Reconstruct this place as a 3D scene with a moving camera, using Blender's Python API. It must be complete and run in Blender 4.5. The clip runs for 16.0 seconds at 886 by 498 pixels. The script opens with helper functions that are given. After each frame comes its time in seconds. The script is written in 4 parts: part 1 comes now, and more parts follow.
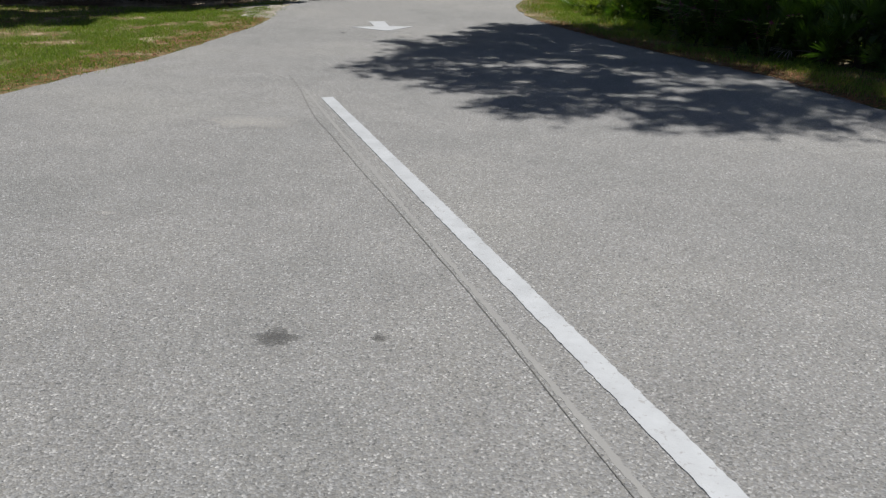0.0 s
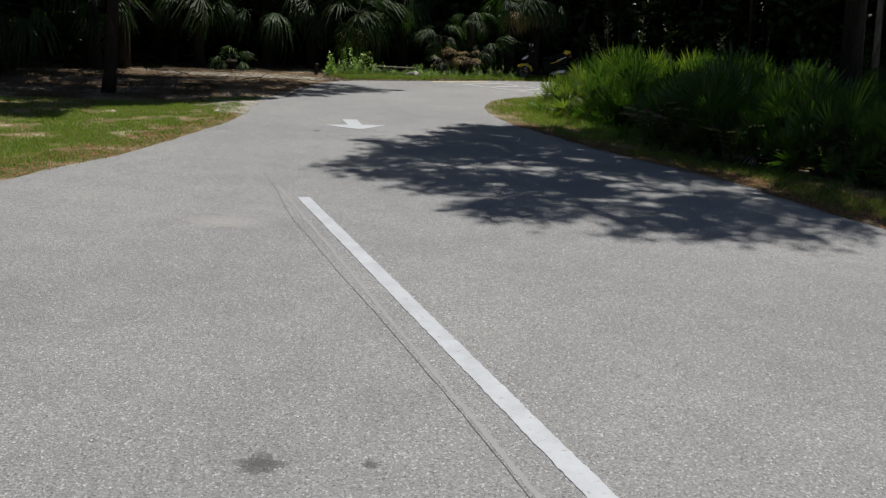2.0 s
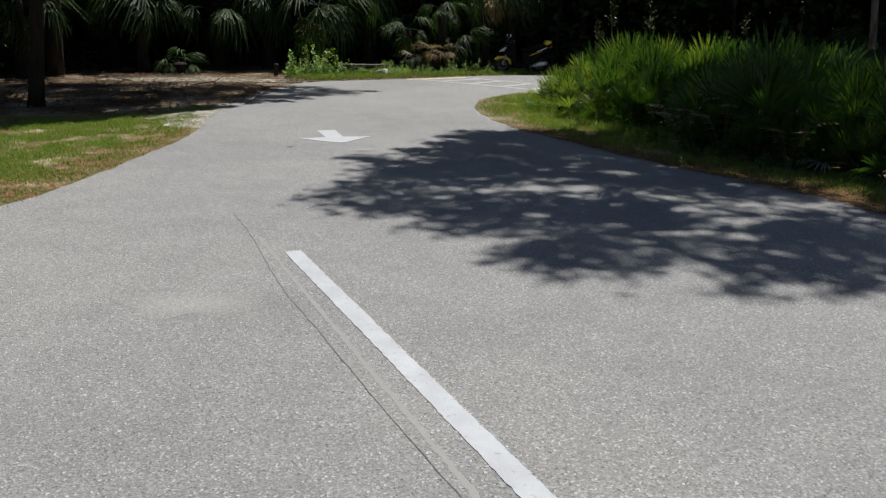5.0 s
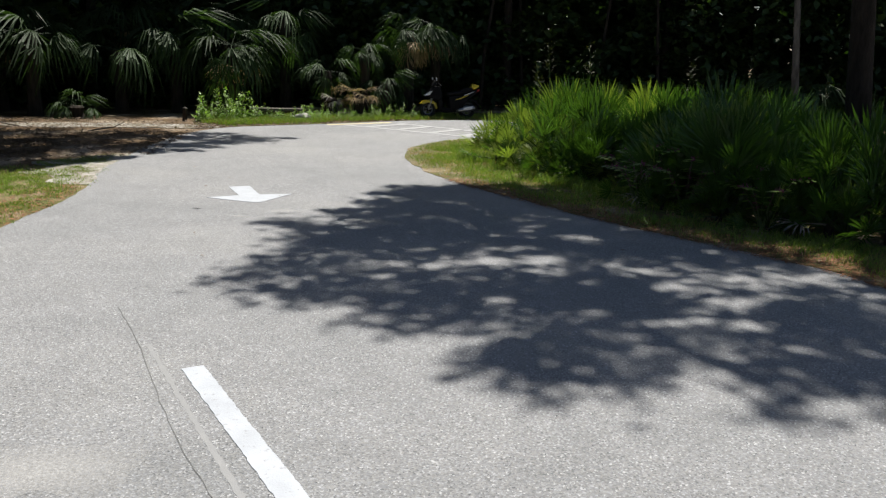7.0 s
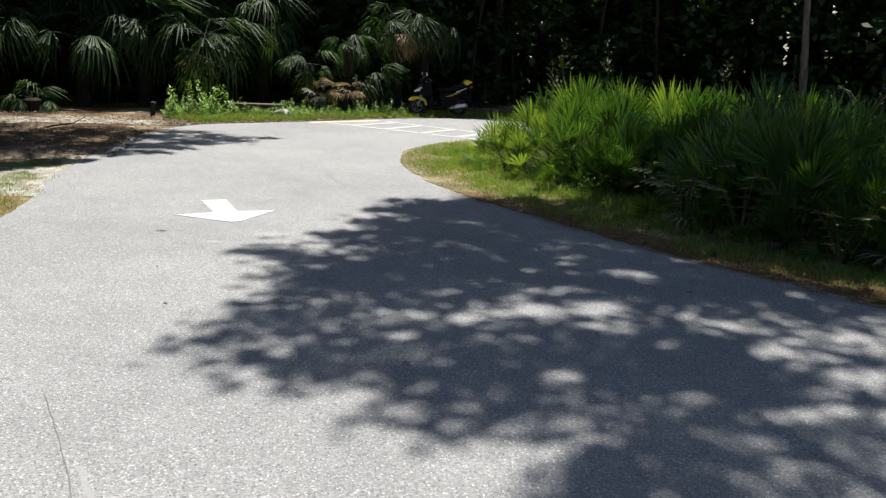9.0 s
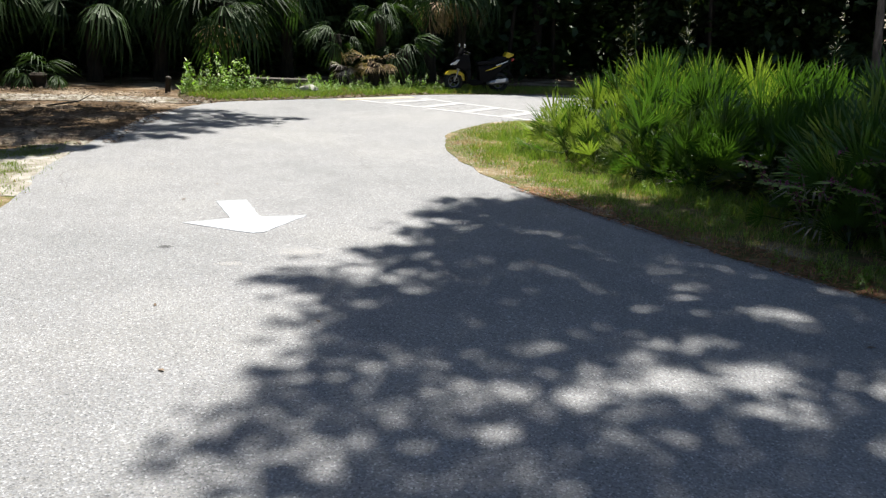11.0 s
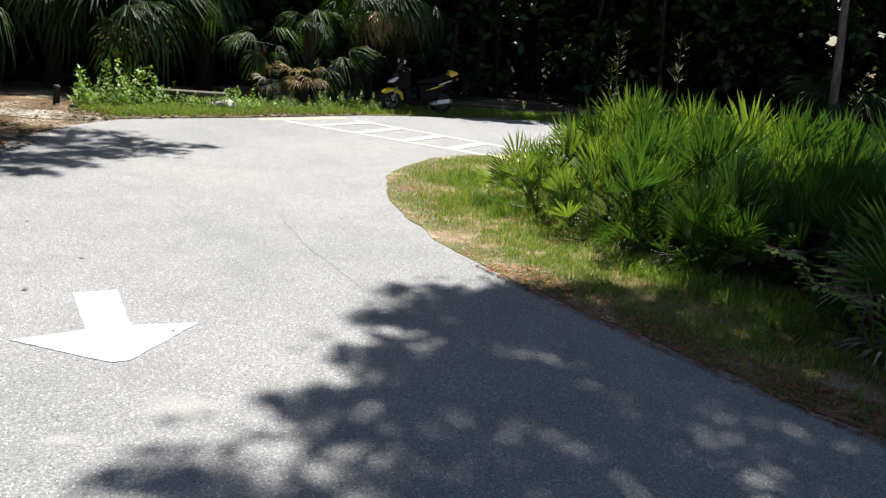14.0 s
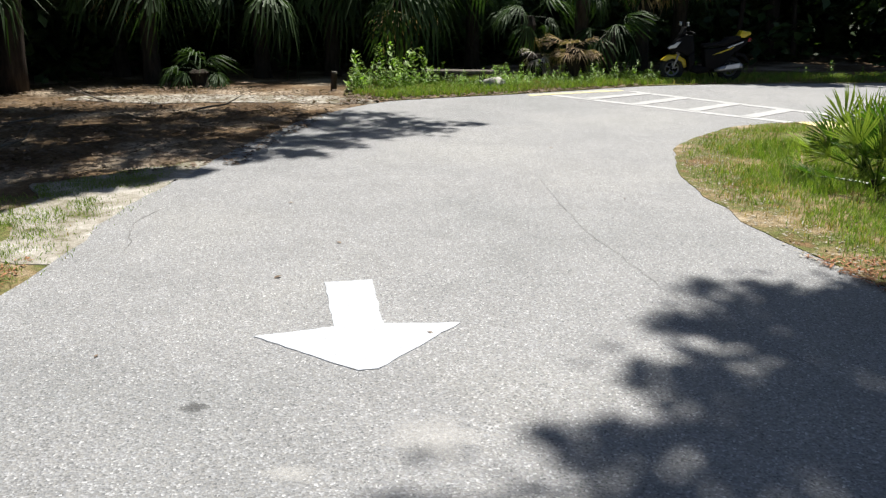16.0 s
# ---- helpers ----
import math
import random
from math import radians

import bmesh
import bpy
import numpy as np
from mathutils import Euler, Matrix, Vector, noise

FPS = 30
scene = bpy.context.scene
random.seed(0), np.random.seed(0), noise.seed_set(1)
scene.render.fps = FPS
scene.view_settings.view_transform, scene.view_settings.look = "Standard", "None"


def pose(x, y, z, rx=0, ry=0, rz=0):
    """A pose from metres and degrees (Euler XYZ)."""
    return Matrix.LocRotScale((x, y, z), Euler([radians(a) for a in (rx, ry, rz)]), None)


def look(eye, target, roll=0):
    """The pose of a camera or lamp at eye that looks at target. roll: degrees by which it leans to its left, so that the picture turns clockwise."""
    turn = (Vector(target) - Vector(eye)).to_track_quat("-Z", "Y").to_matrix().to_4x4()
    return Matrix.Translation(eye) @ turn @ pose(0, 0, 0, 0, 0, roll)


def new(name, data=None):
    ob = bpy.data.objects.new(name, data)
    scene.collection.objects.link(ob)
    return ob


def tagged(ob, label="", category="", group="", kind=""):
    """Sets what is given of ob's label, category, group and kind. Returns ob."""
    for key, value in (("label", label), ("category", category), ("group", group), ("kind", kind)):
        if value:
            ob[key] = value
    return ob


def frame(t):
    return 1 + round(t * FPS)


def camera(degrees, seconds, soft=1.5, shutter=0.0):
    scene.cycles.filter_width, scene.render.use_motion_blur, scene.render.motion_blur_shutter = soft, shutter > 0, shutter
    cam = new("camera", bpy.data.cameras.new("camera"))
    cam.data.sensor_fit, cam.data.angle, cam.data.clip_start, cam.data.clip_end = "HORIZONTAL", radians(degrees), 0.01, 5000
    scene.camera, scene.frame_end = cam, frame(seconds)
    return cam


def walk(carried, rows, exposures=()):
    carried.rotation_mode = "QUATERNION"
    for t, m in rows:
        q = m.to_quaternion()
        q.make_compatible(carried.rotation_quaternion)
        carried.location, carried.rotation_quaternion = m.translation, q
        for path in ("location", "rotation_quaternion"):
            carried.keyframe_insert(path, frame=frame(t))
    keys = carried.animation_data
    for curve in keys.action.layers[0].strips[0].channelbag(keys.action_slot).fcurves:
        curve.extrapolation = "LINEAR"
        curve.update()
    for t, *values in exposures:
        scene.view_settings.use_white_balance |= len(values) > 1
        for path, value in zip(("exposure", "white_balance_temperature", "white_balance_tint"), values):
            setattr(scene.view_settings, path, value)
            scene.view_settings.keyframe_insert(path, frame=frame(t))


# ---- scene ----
cam = camera(58.0, 16.0, soft=1.35)
PATH = [
    (0, (0.333, -0.948, 1.687), (0.224, 0.894, 0.915), 1.2),
    (0.5, (0.334, -0.981, 1.714), (0.279, 0.827, 0.861), 2.5),
    (1, (0.293, -0.958, 1.726), (0.261, 0.9, 0.987), 3.2),
    (1.5, (0.242, -0.939, 1.752), (0.222, 0.968, 1.151), 3.3),
    (2, (0.172, -0.823, 1.766), (0.151, 1.098, 1.208), 2.8),
    (2.5, (0.085, -0.594, 1.764), (0.05, 1.322, 1.19), 2.2),
    (3, (-0.023, -0.289, 1.753), (-0.081, 1.622, 1.166), 1.7),
    (5.5, (-0.484, 1.569, 1.677), (-0.356, 3.486, 1.122), 0.8),
    (6, (-0.479, 1.842, 1.686), (-0.308, 3.765, 1.162), 0.6),
    (6.5, (-0.514, 2.19, 1.683), (-0.287, 4.115, 1.192), 1.0),
    (7, (-0.564, 2.592, 1.692), (-0.282, 4.515, 1.221), 1.7),
    (7.5, (-0.622, 2.951, 1.71), (-0.294, 4.869, 1.249), 2.4),
    (8, (-0.643, 3.328, 1.711), (-0.296, 5.242, 1.247), 2.5),
    (10.5, (-0.872, 5.322, 1.617), (-0.555, 7.223, 1.081), 2.6),
    (11, (-0.864, 5.721, 1.637), (-0.571, 7.621, 1.084), 2.5),
    (11.5, (-0.844, 6.107, 1.632), (-0.558, 8.007, 1.076), 2.2),
    (12, (-0.838, 6.471, 1.656), (-0.525, 8.366, 1.098), 2.5),
    (12.5, (-0.827, 6.792, 1.706), (-0.463, 8.677, 1.145), 3.2),
    (13, (-0.825, 7.096, 1.766), (-0.4, 8.969, 1.206), 4.1),
    (13.5, (-0.813, 7.421, 1.782), (-0.327, 9.282, 1.236), 4.9),
    (14, (-0.747, 7.708, 1.806), (-0.273, 9.577, 1.275), 5.2),
    (14.5, (-0.745, 7.952, 1.795), (-0.361, 9.84, 1.258), 5.5),
    (15, (-0.789, 8.225, 1.694), (-0.587, 10.132, 1.127), 4.5),
    (15.5, (-0.833, 8.489, 1.542), (-0.844, 10.405, 0.969), 2.4),
    (16, (-0.766, 8.713, 1.523), (-0.943, 10.613, 0.923), 0.1),
]
EXPOSURES = [(0, 0.15), (1.5, 0.12), (3, 0.27), (5.5, 0.3), (7, 0.72), (8, 0.93), (9, 1.05), (11, 1.22), (13, 1.25), (14.5, 1.22), (16, 1.02)]
walk(cam, [(t, look(eye, target, roll)) for t, eye, target, roll in PATH], EXPOSURES)

# ---- world, sun and light ----
SUN_AZ, SUN_EL = radians(16), radians(64)          # azimuth from +y towards +x
SUN = Vector((math.sin(SUN_AZ) * math.cos(SUN_EL), math.cos(SUN_AZ) * math.cos(SUN_EL), math.sin(SUN_EL)))
world = bpy.data.worlds.new("world")
scene.world = world
world.use_nodes = True
wn = world.node_tree
sky = wn.nodes.new("ShaderNodeTexSky")
sky.sky_type = "NISHITA"
sky.sun_disc = False
sky.sun_elevation = SUN_EL
sky.sun_rotation = SUN_AZ
wn.nodes["Background"].inputs[1].default_value = 0.05
wn.links.new(sky.outputs[0], wn.nodes["Background"].inputs[0])
sun_data = bpy.data.lights.new("sun", "SUN")
sun_data.energy, sun_data.angle, sun_data.color = 5.0, radians(0.85), (1.0, 0.965, 0.905)
sun_lamp = new("sun", sun_data)
sun_lamp.matrix_world = look(SUN * 60, (0, 0, 0))

# ---- materials ----


def material(name, rough=0.8, spec=0.3, metal=0.0):
    m = bpy.data.materials.new(name)
    m.use_nodes = True
    b = m.node_tree.nodes["Principled BSDF"]
    b.inputs["Roughness"].default_value = rough
    b.inputs["Specular IOR Level"].default_value = spec
    b.inputs["Metallic"].default_value = metal
    return m, m.node_tree, b


def node(tree, kind, **props):
    n = tree.nodes.new(kind)
    for key, value in props.items():
        n.inputs[key].default_value = value
    return n


def place(tree):
    geo = tree.nodes.new("ShaderNodeNewGeometry")
    return geo.outputs["Position"]


def noise_of(tree, scale, detail=3.0, rough=0.55, vec=None):
    n = node(tree, "ShaderNodeTexNoise", Scale=scale, Detail=detail, Roughness=rough)
    tree.links.new(vec or place(tree), n.inputs["Vector"])
    return n.outputs["Fac"]


def ramp(tree, fac, *stops):
    r = tree.nodes.new("ShaderNodeValToRGB")
    while len(r.color_ramp.elements) < len(stops):
        r.color_ramp.elements.new(0.5)
    for e, (pos, col) in zip(r.color_ramp.elements, stops):
        e.position, e.color = pos, (*col, 1) if len(col) == 3 else col
    tree.links.new(fac, r.inputs[0])
    return r.outputs[0]


def mix(tree, fac, a, b, mode="MIX"):
    n = tree.nodes.new("ShaderNodeMix")
    n.data_type, n.blend_type = "RGBA", mode
    for value, socket in ((fac, n.inputs[0]), (a, n.inputs[6]), (b, n.inputs[7])):
        if isinstance(value, (int, float)):
            socket.default_value = value
        elif isinstance(value, tuple):
            socket.default_value = (*value, 1)
        else:
            tree.links.new(value, socket)
    return n.outputs[2]


def bump(tree, b, height, strength=0.4, distance=0.01):
    n = node(tree, "ShaderNodeBump", Strength=strength, Distance=distance)
    tree.links.new(height, n.inputs["Height"])
    tree.links.new(n.outputs[0], b.inputs["Normal"])


def g(v):
    return (v, v, v)


def asphalt_material():
    m, t, b = material("worn_asphalt", 0.78, 0.3)
    grain = node(t, "ShaderNodeTexVoronoi", Scale=118.0)
    t.links.new(place(t), grain.inputs["Vector"])
    stone = ramp(t, grain.outputs["Color"], (0.06, (0.1, 0.102, 0.105)), (0.25, (0.178, 0.176, 0.17)), (0.45, (0.196, 0.2, 0.205)), (0.62, (0.225, 0.22, 0.208)), (0.8, (0.262, 0.266, 0.27)), (0.95, (0.43, 0.426, 0.417)))
    fine = ramp(t, noise_of(t, 60, 4, 0.7), (0.32, g(0.8)), (0.68, g(1.13)))
    col = mix(t, 1.0, stone, fine, "MULTIPLY")
    broad = ramp(t, noise_of(t, 0.4, 3, 0.55), (0.33, (0.89, 0.9, 0.91)), (0.5, (0.99, 0.99, 1.0)), (0.68, (1.08, 1.075, 1.06)))
    col = mix(t, 1.0, col, broad, "MULTIPLY")
    patch = ramp(t, noise_of(t, 2.2, 5, 0.65), (0.36, g(0.93)), (0.6, g(1.03)))
    col = mix(t, 1.0, col, patch, "MULTIPLY")
    t.links.new(col, b.inputs["Base Color"])
    bump(t, b, grain.outputs["Distance"], 0.6, 0.006)
    return m


def paint_material(name, col, worn, lose=0.62):
    m, t, b = material(name, 0.6, 0.4)
    chips = ramp(t, noise_of(t, 26, 6, 0.75), (lose, (0, 0, 0)), (lose + 0.06, (1, 1, 1)))
    grime = ramp(t, noise_of(t, 5, 4, 0.6), (0.3, g(0.82)), (0.7, g(1.03)))
    base = mix(t, 1.0, col, grime, "MULTIPLY")
    t.links.new(mix(t, chips, base, worn), b.inputs["Base Color"])
    bump(t, b, noise_of(t, 110, 3), 0.55, 0.004)
    return m


def soil_material():
    m, t, b = material("sandy_soil_and_litter", 0.95, 0.1)
    big = noise_of(t, 0.8, 4, 0.6)
    base = ramp(t, big, (0.36, (0.075, 0.048, 0.027)), (0.5, (0.14, 0.095, 0.055)), (0.66, (0.34, 0.28, 0.21)))
    bits = ramp(t, noise_of(t, 22, 5, 0.75), (0.35, g(0.5)), (0.65, g(1.4)))
    t.links.new(mix(t, 1.0, base, bits, "MULTIPLY"), b.inputs["Base Color"])
    bump(t, b, noise_of(t, 30, 5, 0.7), 0.7, 0.03)
    return m


def turf_material():
    m, t, b = material("thin_turf_soil", 0.95, 0.1)
    mask = noise_of(t, 1.7, 4, 0.65)
    base = ramp(t, mask, (0.32, (0.36, 0.30, 0.21)), (0.43, (0.20, 0.15, 0.08)), (0.53, (0.10, 0.115, 0.035)), (0.62, (0.15, 0.10, 0.05)), (0.74, (0.27, 0.15, 0.085)))
    bits = ramp(t, noise_of(t, 40, 5, 0.75), (0.35, g(0.55)), (0.65, g(1.35)))
    t.links.new(mix(t, 1.0, base, bits, "MULTIPLY"), b.inputs["Base Color"])
    bump(t, b, noise_of(t, 45, 5, 0.7), 0.7, 0.03)
    return m


def sand_material():
    m, t, b = material("pale_sand", 0.95, 0.1)
    base = ramp(t, noise_of(t, 2.6, 7, 0.75), (0.38, (0.13, 0.115, 0.07)), (0.5, (0.26, 0.24, 0.2)), (0.66, (0.44, 0.42, 0.385)))
    t.links.new(base, b.inputs["Base Color"])
    bump(t, b, noise_of(t, 50, 5, 0.7), 0.6, 0.02)
    return m


def leaf_material(name, low, high, back=0.35, rough=0.42, spec=0.45):
    """Leaf tissue: gloss on top, and light that comes through from behind."""
    m, t, b = material(name, rough, spec)
    info = t.nodes.new("ShaderNodeObjectInfo")
    geo = t.nodes.new("ShaderNodeNewGeometry")
    pick = ramp(t, geo.outputs["Random Per Island"], (0.0, low), (1.0, high))
    own = ramp(t, info.outputs["Random"], (0.0, g(0.75)), (1.0, g(1.2)))
    col = mix(t, 1.0, pick, own, "MULTIPLY")
    t.links.new(col, b.inputs["Base Color"])
    through_leaf = t.nodes.new("ShaderNodeBsdfTranslucent")
    t.links.new(mix(t, 1.0, col, (1.15, 1.4, 0.5), "MULTIPLY"), through_leaf.inputs[0])
    both = t.nodes.new("ShaderNodeMixShader")
    both.inputs[0].default_value = back
    t.links.new(b.outputs[0], both.inputs[1])
    t.links.new(through_leaf.outputs[0], both.inputs[2])
    t.links.new(both.outputs[0], t.nodes["Material Output"].inputs[0])
    return m


def bark_material(name, low, high, scale=9.0):
    m, t, b = material(name, 0.92, 0.15)
    geo = t.nodes.new("ShaderNodeNewGeometry")
    mp = t.nodes.new("ShaderNodeMapping")
    mp.inputs["Scale"].default_value = (1, 1, 0.22)
    t.links.new(geo.outputs["Position"], mp.inputs["Vector"])
    n = noise_of(t, scale, 6, 0.7, mp.outputs[0])
    t.links.new(ramp(t, n, (0.32, low), (0.68, high)), b.inputs["Base Color"])
    bump(t, b, n, 0.9, 0.04)
    return m


def plain_material(name, col, rough=0.5, spec=0.5, metal=0.0, vary=0.12):
    m, t, b = material(name, rough, spec, metal)
    n = ramp(t, noise_of(t, 14, 5, 0.65), (0.3, g(1 - vary)), (0.7, g(1 + vary)))
    t.links.new(mix(t, 1.0, col, n, "MULTIPLY"), b.inputs["Base Color"])
    bump(t, b, noise_of(t, 60, 4), 0.1, 0.004)
    return m


ASPHALT = asphalt_material()
WHITE_PAINT = paint_material("white_road_paint", (0.385, 0.404, 0.43), (0.26, 0.262, 0.265), 0.58)
FADED_PAINT = paint_material("faded_white_paint", (0.35, 0.35, 0.345), (0.25, 0.25, 0.245), 0.5)
YELLOW_PAINT = paint_material("faded_yellow_paint", (0.62, 0.52, 0.22), (0.42, 0.38, 0.28), 0.5)
SOIL, TURF, SAND = soil_material(), turf_material(), sand_material()
PALMETTO = leaf_material("saw_palmetto_leaf", (0.014, 0.034, 0.008), (0.062, 0.118, 0.022), 0.34, 0.26, 0.6)
PALM = leaf_material("cabbage_palm_leaf", (0.011, 0.027, 0.009), (0.036, 0.064, 0.021), 0.28, 0.6, 0.2)
DEAD = leaf_material("dead_palm_leaf", (0.17, 0.11, 0.06), (0.36, 0.26, 0.16), 0.2, 0.7, 0.2)
GREY_DEAD = leaf_material("bleached_palm_leaf", (0.14, 0.125, 0.11), (0.32, 0.29, 0.27), 0.15, 0.9, 0.08)
OAK = leaf_material("oak_leaf", (0.02, 0.042, 0.01), (0.05, 0.085, 0.02), 0.22, 0.5)
WEED = leaf_material("weed_leaf", (0.12, 0.21, 0.025), (0.26, 0.38, 0.06), 0.45, 0.5)
GRASS = leaf_material("grass_blade", (0.085, 0.15, 0.022), (0.27, 0.33, 0.075), 0.32, 0.6, 0.25)
DRY_GRASS = leaf_material("dry_grass_blade", (0.25, 0.16, 0.07), (0.42, 0.32, 0.16), 0.3, 0.7, 0.2)
PALE_BITS = leaf_material("pale_leaf_bits", (0.26, 0.23, 0.18), (0.46, 0.43, 0.37), 0.1, 0.9, 0.08)
LITTER = leaf_material("fallen_leaf", (0.08, 0.055, 0.038), (0.23, 0.17, 0.125), 0.1, 0.8, 0.15)
RUST = leaf_material("rusty_needle", (0.13, 0.055, 0.028), (0.38, 0.19, 0.10), 0.1, 0.8, 0.15)
STALK = plain_material("green_stalk", (0.10, 0.14, 0.04), 0.6)
BARK = bark_material("grey_brown_bark", (0.017, 0.013, 0.01), (0.055, 0.041, 0.031))
PALE_BARK = bark_material("pale_grey_bark", (0.055, 0.047, 0.04), (0.19, 0.165, 0.14))
PALM_BARK = bark_material("palm_trunk_bark", (0.016, 0.013, 0.01), (0.055, 0.043, 0.033), 14)

# ---- mesh helpers ----
rng = np.random.default_rng(7)


def mesh_of(name, verts, faces, mat):
    me = bpy.data.meshes.new(name)
    me.from_pydata([tuple(v) for v in verts], [], [tuple(f) for f in faces])
    me.materials.append(mat)
    me.update()
    return me


def part(name, me, parent=None, label="", m=None, smooth=False):
    ob = new(name, me)
    if smooth:
        me.shade_smooth()
    if parent is not None:
        ob.parent = parent
    if m is not None:
        ob.matrix_local = m
    if label:
        ob["label"] = label
    return ob


def bm_mesh(name, bm, mat, smooth=False):
    me = bpy.data.meshes.new(name)
    bm.to_mesh(me)
    bm.free()
    me.materials.append(mat)
    if smooth:
        me.shade_smooth()
    return me


def soft_curve(points, n=6, closed=False):
    """A smooth line through plan points."""
    pts = [Vector(p) for p in points]
    out = []
    count = len(pts) if closed else len(pts) - 1
    for i in range(count):
        p0 = pts[(i - 1) % len(pts)] if closed or i else pts[0]
        p1, p2 = pts[i], pts[(i + 1) % len(pts)]
        p3 = pts[(i + 2) % len(pts)] if closed or i + 2 < len(pts) else pts[-1]
        for k in range(n):
            s = k / n
            out.append(0.5 * ((2 * p1) + (p2 - p0) * s + (2 * p0 - 5 * p1 + 4 * p2 - p3) * s * s + (3 * p1 - p0 - 3 * p2 + p3) * s ** 3))
    if not closed:
        out.append(pts[-1])
    return out


def slab(name, outline, top, bottom, mat, wobble=0.0):
    """A flat sheet with thickness over a plan outline, its edge slightly ragged."""
    bm = bmesh.new()
    ring = []
    for p in outline:
        d = Vector((noise.noise((p[0] * 3, p[1] * 3, 1)), noise.noise((p[0] * 3, p[1] * 3, 7)))) * wobble
        ring.append(bm.verts.new((p[0] + d.x, p[1] + d.y, top)))
    face = bm.faces.new(ring)
    if face.normal.z < 0 or face.calc_area() and sum(a.co.x * b.co.y - b.co.x * a.co.y for a, b in zip(ring, ring[1:] + ring[:1])) < 0:
        face.normal_flip()
    edges = list(bm.edges)
    out = bmesh.ops.extrude_edge_only(bm, edges=edges)
    for v in out["geom"]:
        if isinstance(v, bmesh.types.BMVert):
            v.co.z = bottom
    bmesh.ops.triangulate(bm, faces=[f for f in bm.faces if len(f.verts) > 4])
    return bm_mesh(name, bm, mat)


def tube(points, radii, sides=8):
    verts, faces = [], []
    pts = [Vector(p) for p in points]
    for i, p in enumerate(pts):
        d = (pts[min(i + 1, len(pts) - 1)] - pts[max(i - 1, 0)]).normalized()
        a = d.cross(Vector((0.31, 0.95, 0.1))).normalized()
        b = d.cross(a)
        for k in range(sides):
            w = 2 * math.pi * k / sides
            verts.append(p + (a * math.cos(w) + b * math.sin(w)) * radii[i])
    for i in range(len(pts) - 1):
        for k in range(sides):
            k2 = (k + 1) % sides
            faces.append((i * sides + k, i * sides + k2, (i + 1) * sides + k2, (i + 1) * sides + k))
    faces.append(tuple(range(sides - 1, -1, -1)))
    faces.append(tuple((len(pts) - 1) * sides + k for k in range(sides)))
    return verts, faces


def leaf_cloud(name, centres, size, mat, flat=0.5, long=1.8, bend=0.15, spread=0.5):
    """Many small pointed leaves, one four-cornered blade each, folded along the middle."""
    n = len(centres)
    c = np.asarray(centres, float)
    nrm = rng.normal(size=(n, 3))
    nrm[:, 2] = np.abs(nrm[:, 2]) + flat * 2.5
    nrm /= np.linalg.norm(nrm, axis=1)[:, None]
    a = np.cross(nrm, rng.normal(size=(n, 3)))
    a /= np.linalg.norm(a, axis=1)[:, None]
    b = np.cross(nrm, a)
    s = size * (1 + spread * rng.uniform(-1, 1, n))[:, None]
    v = np.stack([c - a * s * long / 2, c - b * s / 2 + nrm * s * bend, c + a * s * long / 2, c + b * s / 2 + nrm * s * bend], 1).reshape(-1, 3)
    me = bpy.data.meshes.new(name)
    me.vertices.add(4 * n)
    me.vertices.foreach_set("co", v.astype(np.float32).ravel())
    me.loops.add(4 * n)
    me.loops.foreach_set("vertex_index", np.arange(4 * n, dtype=np.int32))
    me.polygons.add(n)
    me.polygons.foreach_set("loop_start", np.arange(0, 4 * n, 4, dtype=np.int32))
    me.materials.append(mat)
    me.update(calc_edges=True)
    me.validate()
    return me


def blades(name, xy, z, height, width, mat, lean=0.5, spread=0.5):
    """Grass blades: thin bent strips that end in a point."""
    n = len(xy)
    w = rng.uniform(0, 2 * math.pi, n)
    side = np.stack([np.cos(w), np.sin(w), np.zeros(n)], 1)
    w2 = rng.uniform(0, 2 * math.pi, n)
    tilt = np.stack([np.cos(w2), np.sin(w2), np.zeros(n)], 1) * (lean * rng.uniform(0.1, 1, n))[:, None]
    h = (height * (1 + spread * rng.uniform(-1, 1, n)))[:, None]
    root = np.column_stack([xy, np.full(n, z)])
    up = np.array([0, 0, 1.0])
    mid = root + (up + tilt * 0.5) * h * 0.55
    tip = root + (up * 0.9 + tilt * 1.2) * h
    half = side * width / 2
    v = np.stack([root - half, root + half, mid + half * 0.8, mid - half * 0.8, tip], 1).reshape(-1, 3)
    base = np.arange(n, dtype=np.int32) * 5
    loops = np.stack([base, base + 1, base + 2, base + 3, base + 3, base + 2, base + 4], 1).ravel()
    starts = np.stack([np.arange(n) * 7, np.arange(n) * 7 + 4], 1).ravel().astype(np.int32)
    me = bpy.data.meshes.new(name)
    me.vertices.add(5 * n)
    me.vertices.foreach_set("co", v.astype(np.float32).ravel())
    me.loops.add(7 * n)
    me.loops.foreach_set("vertex_index", loops.astype(np.int32))
    me.polygons.add(2 * n)
    me.polygons.foreach_set("loop_start", starts)
    me.materials.append(mat)
    me.update(calc_edges=True)
    me.validate()
    return me


def inside(xy, poly):
    """Which plan points lie within an outline."""
    x, y = xy[:, 0], xy[:, 1]
    res = np.zeros(len(xy), bool)
    p = np.array([(q[0], q[1]) for q in poly])
    for (x1, y1), (x2, y2) in zip(p, np.roll(p, -1, 0)):
        cross = (y1 > y) != (y2 > y)
        res ^= cross & (x < (x2 - x1) * (y - y1) / (y2 - y1 + 1e-12) + x1)
    return res


def lumps(xy, scale, seed):
    return np.array([noise.noise((a * scale, b * scale, seed)) for a, b in xy])

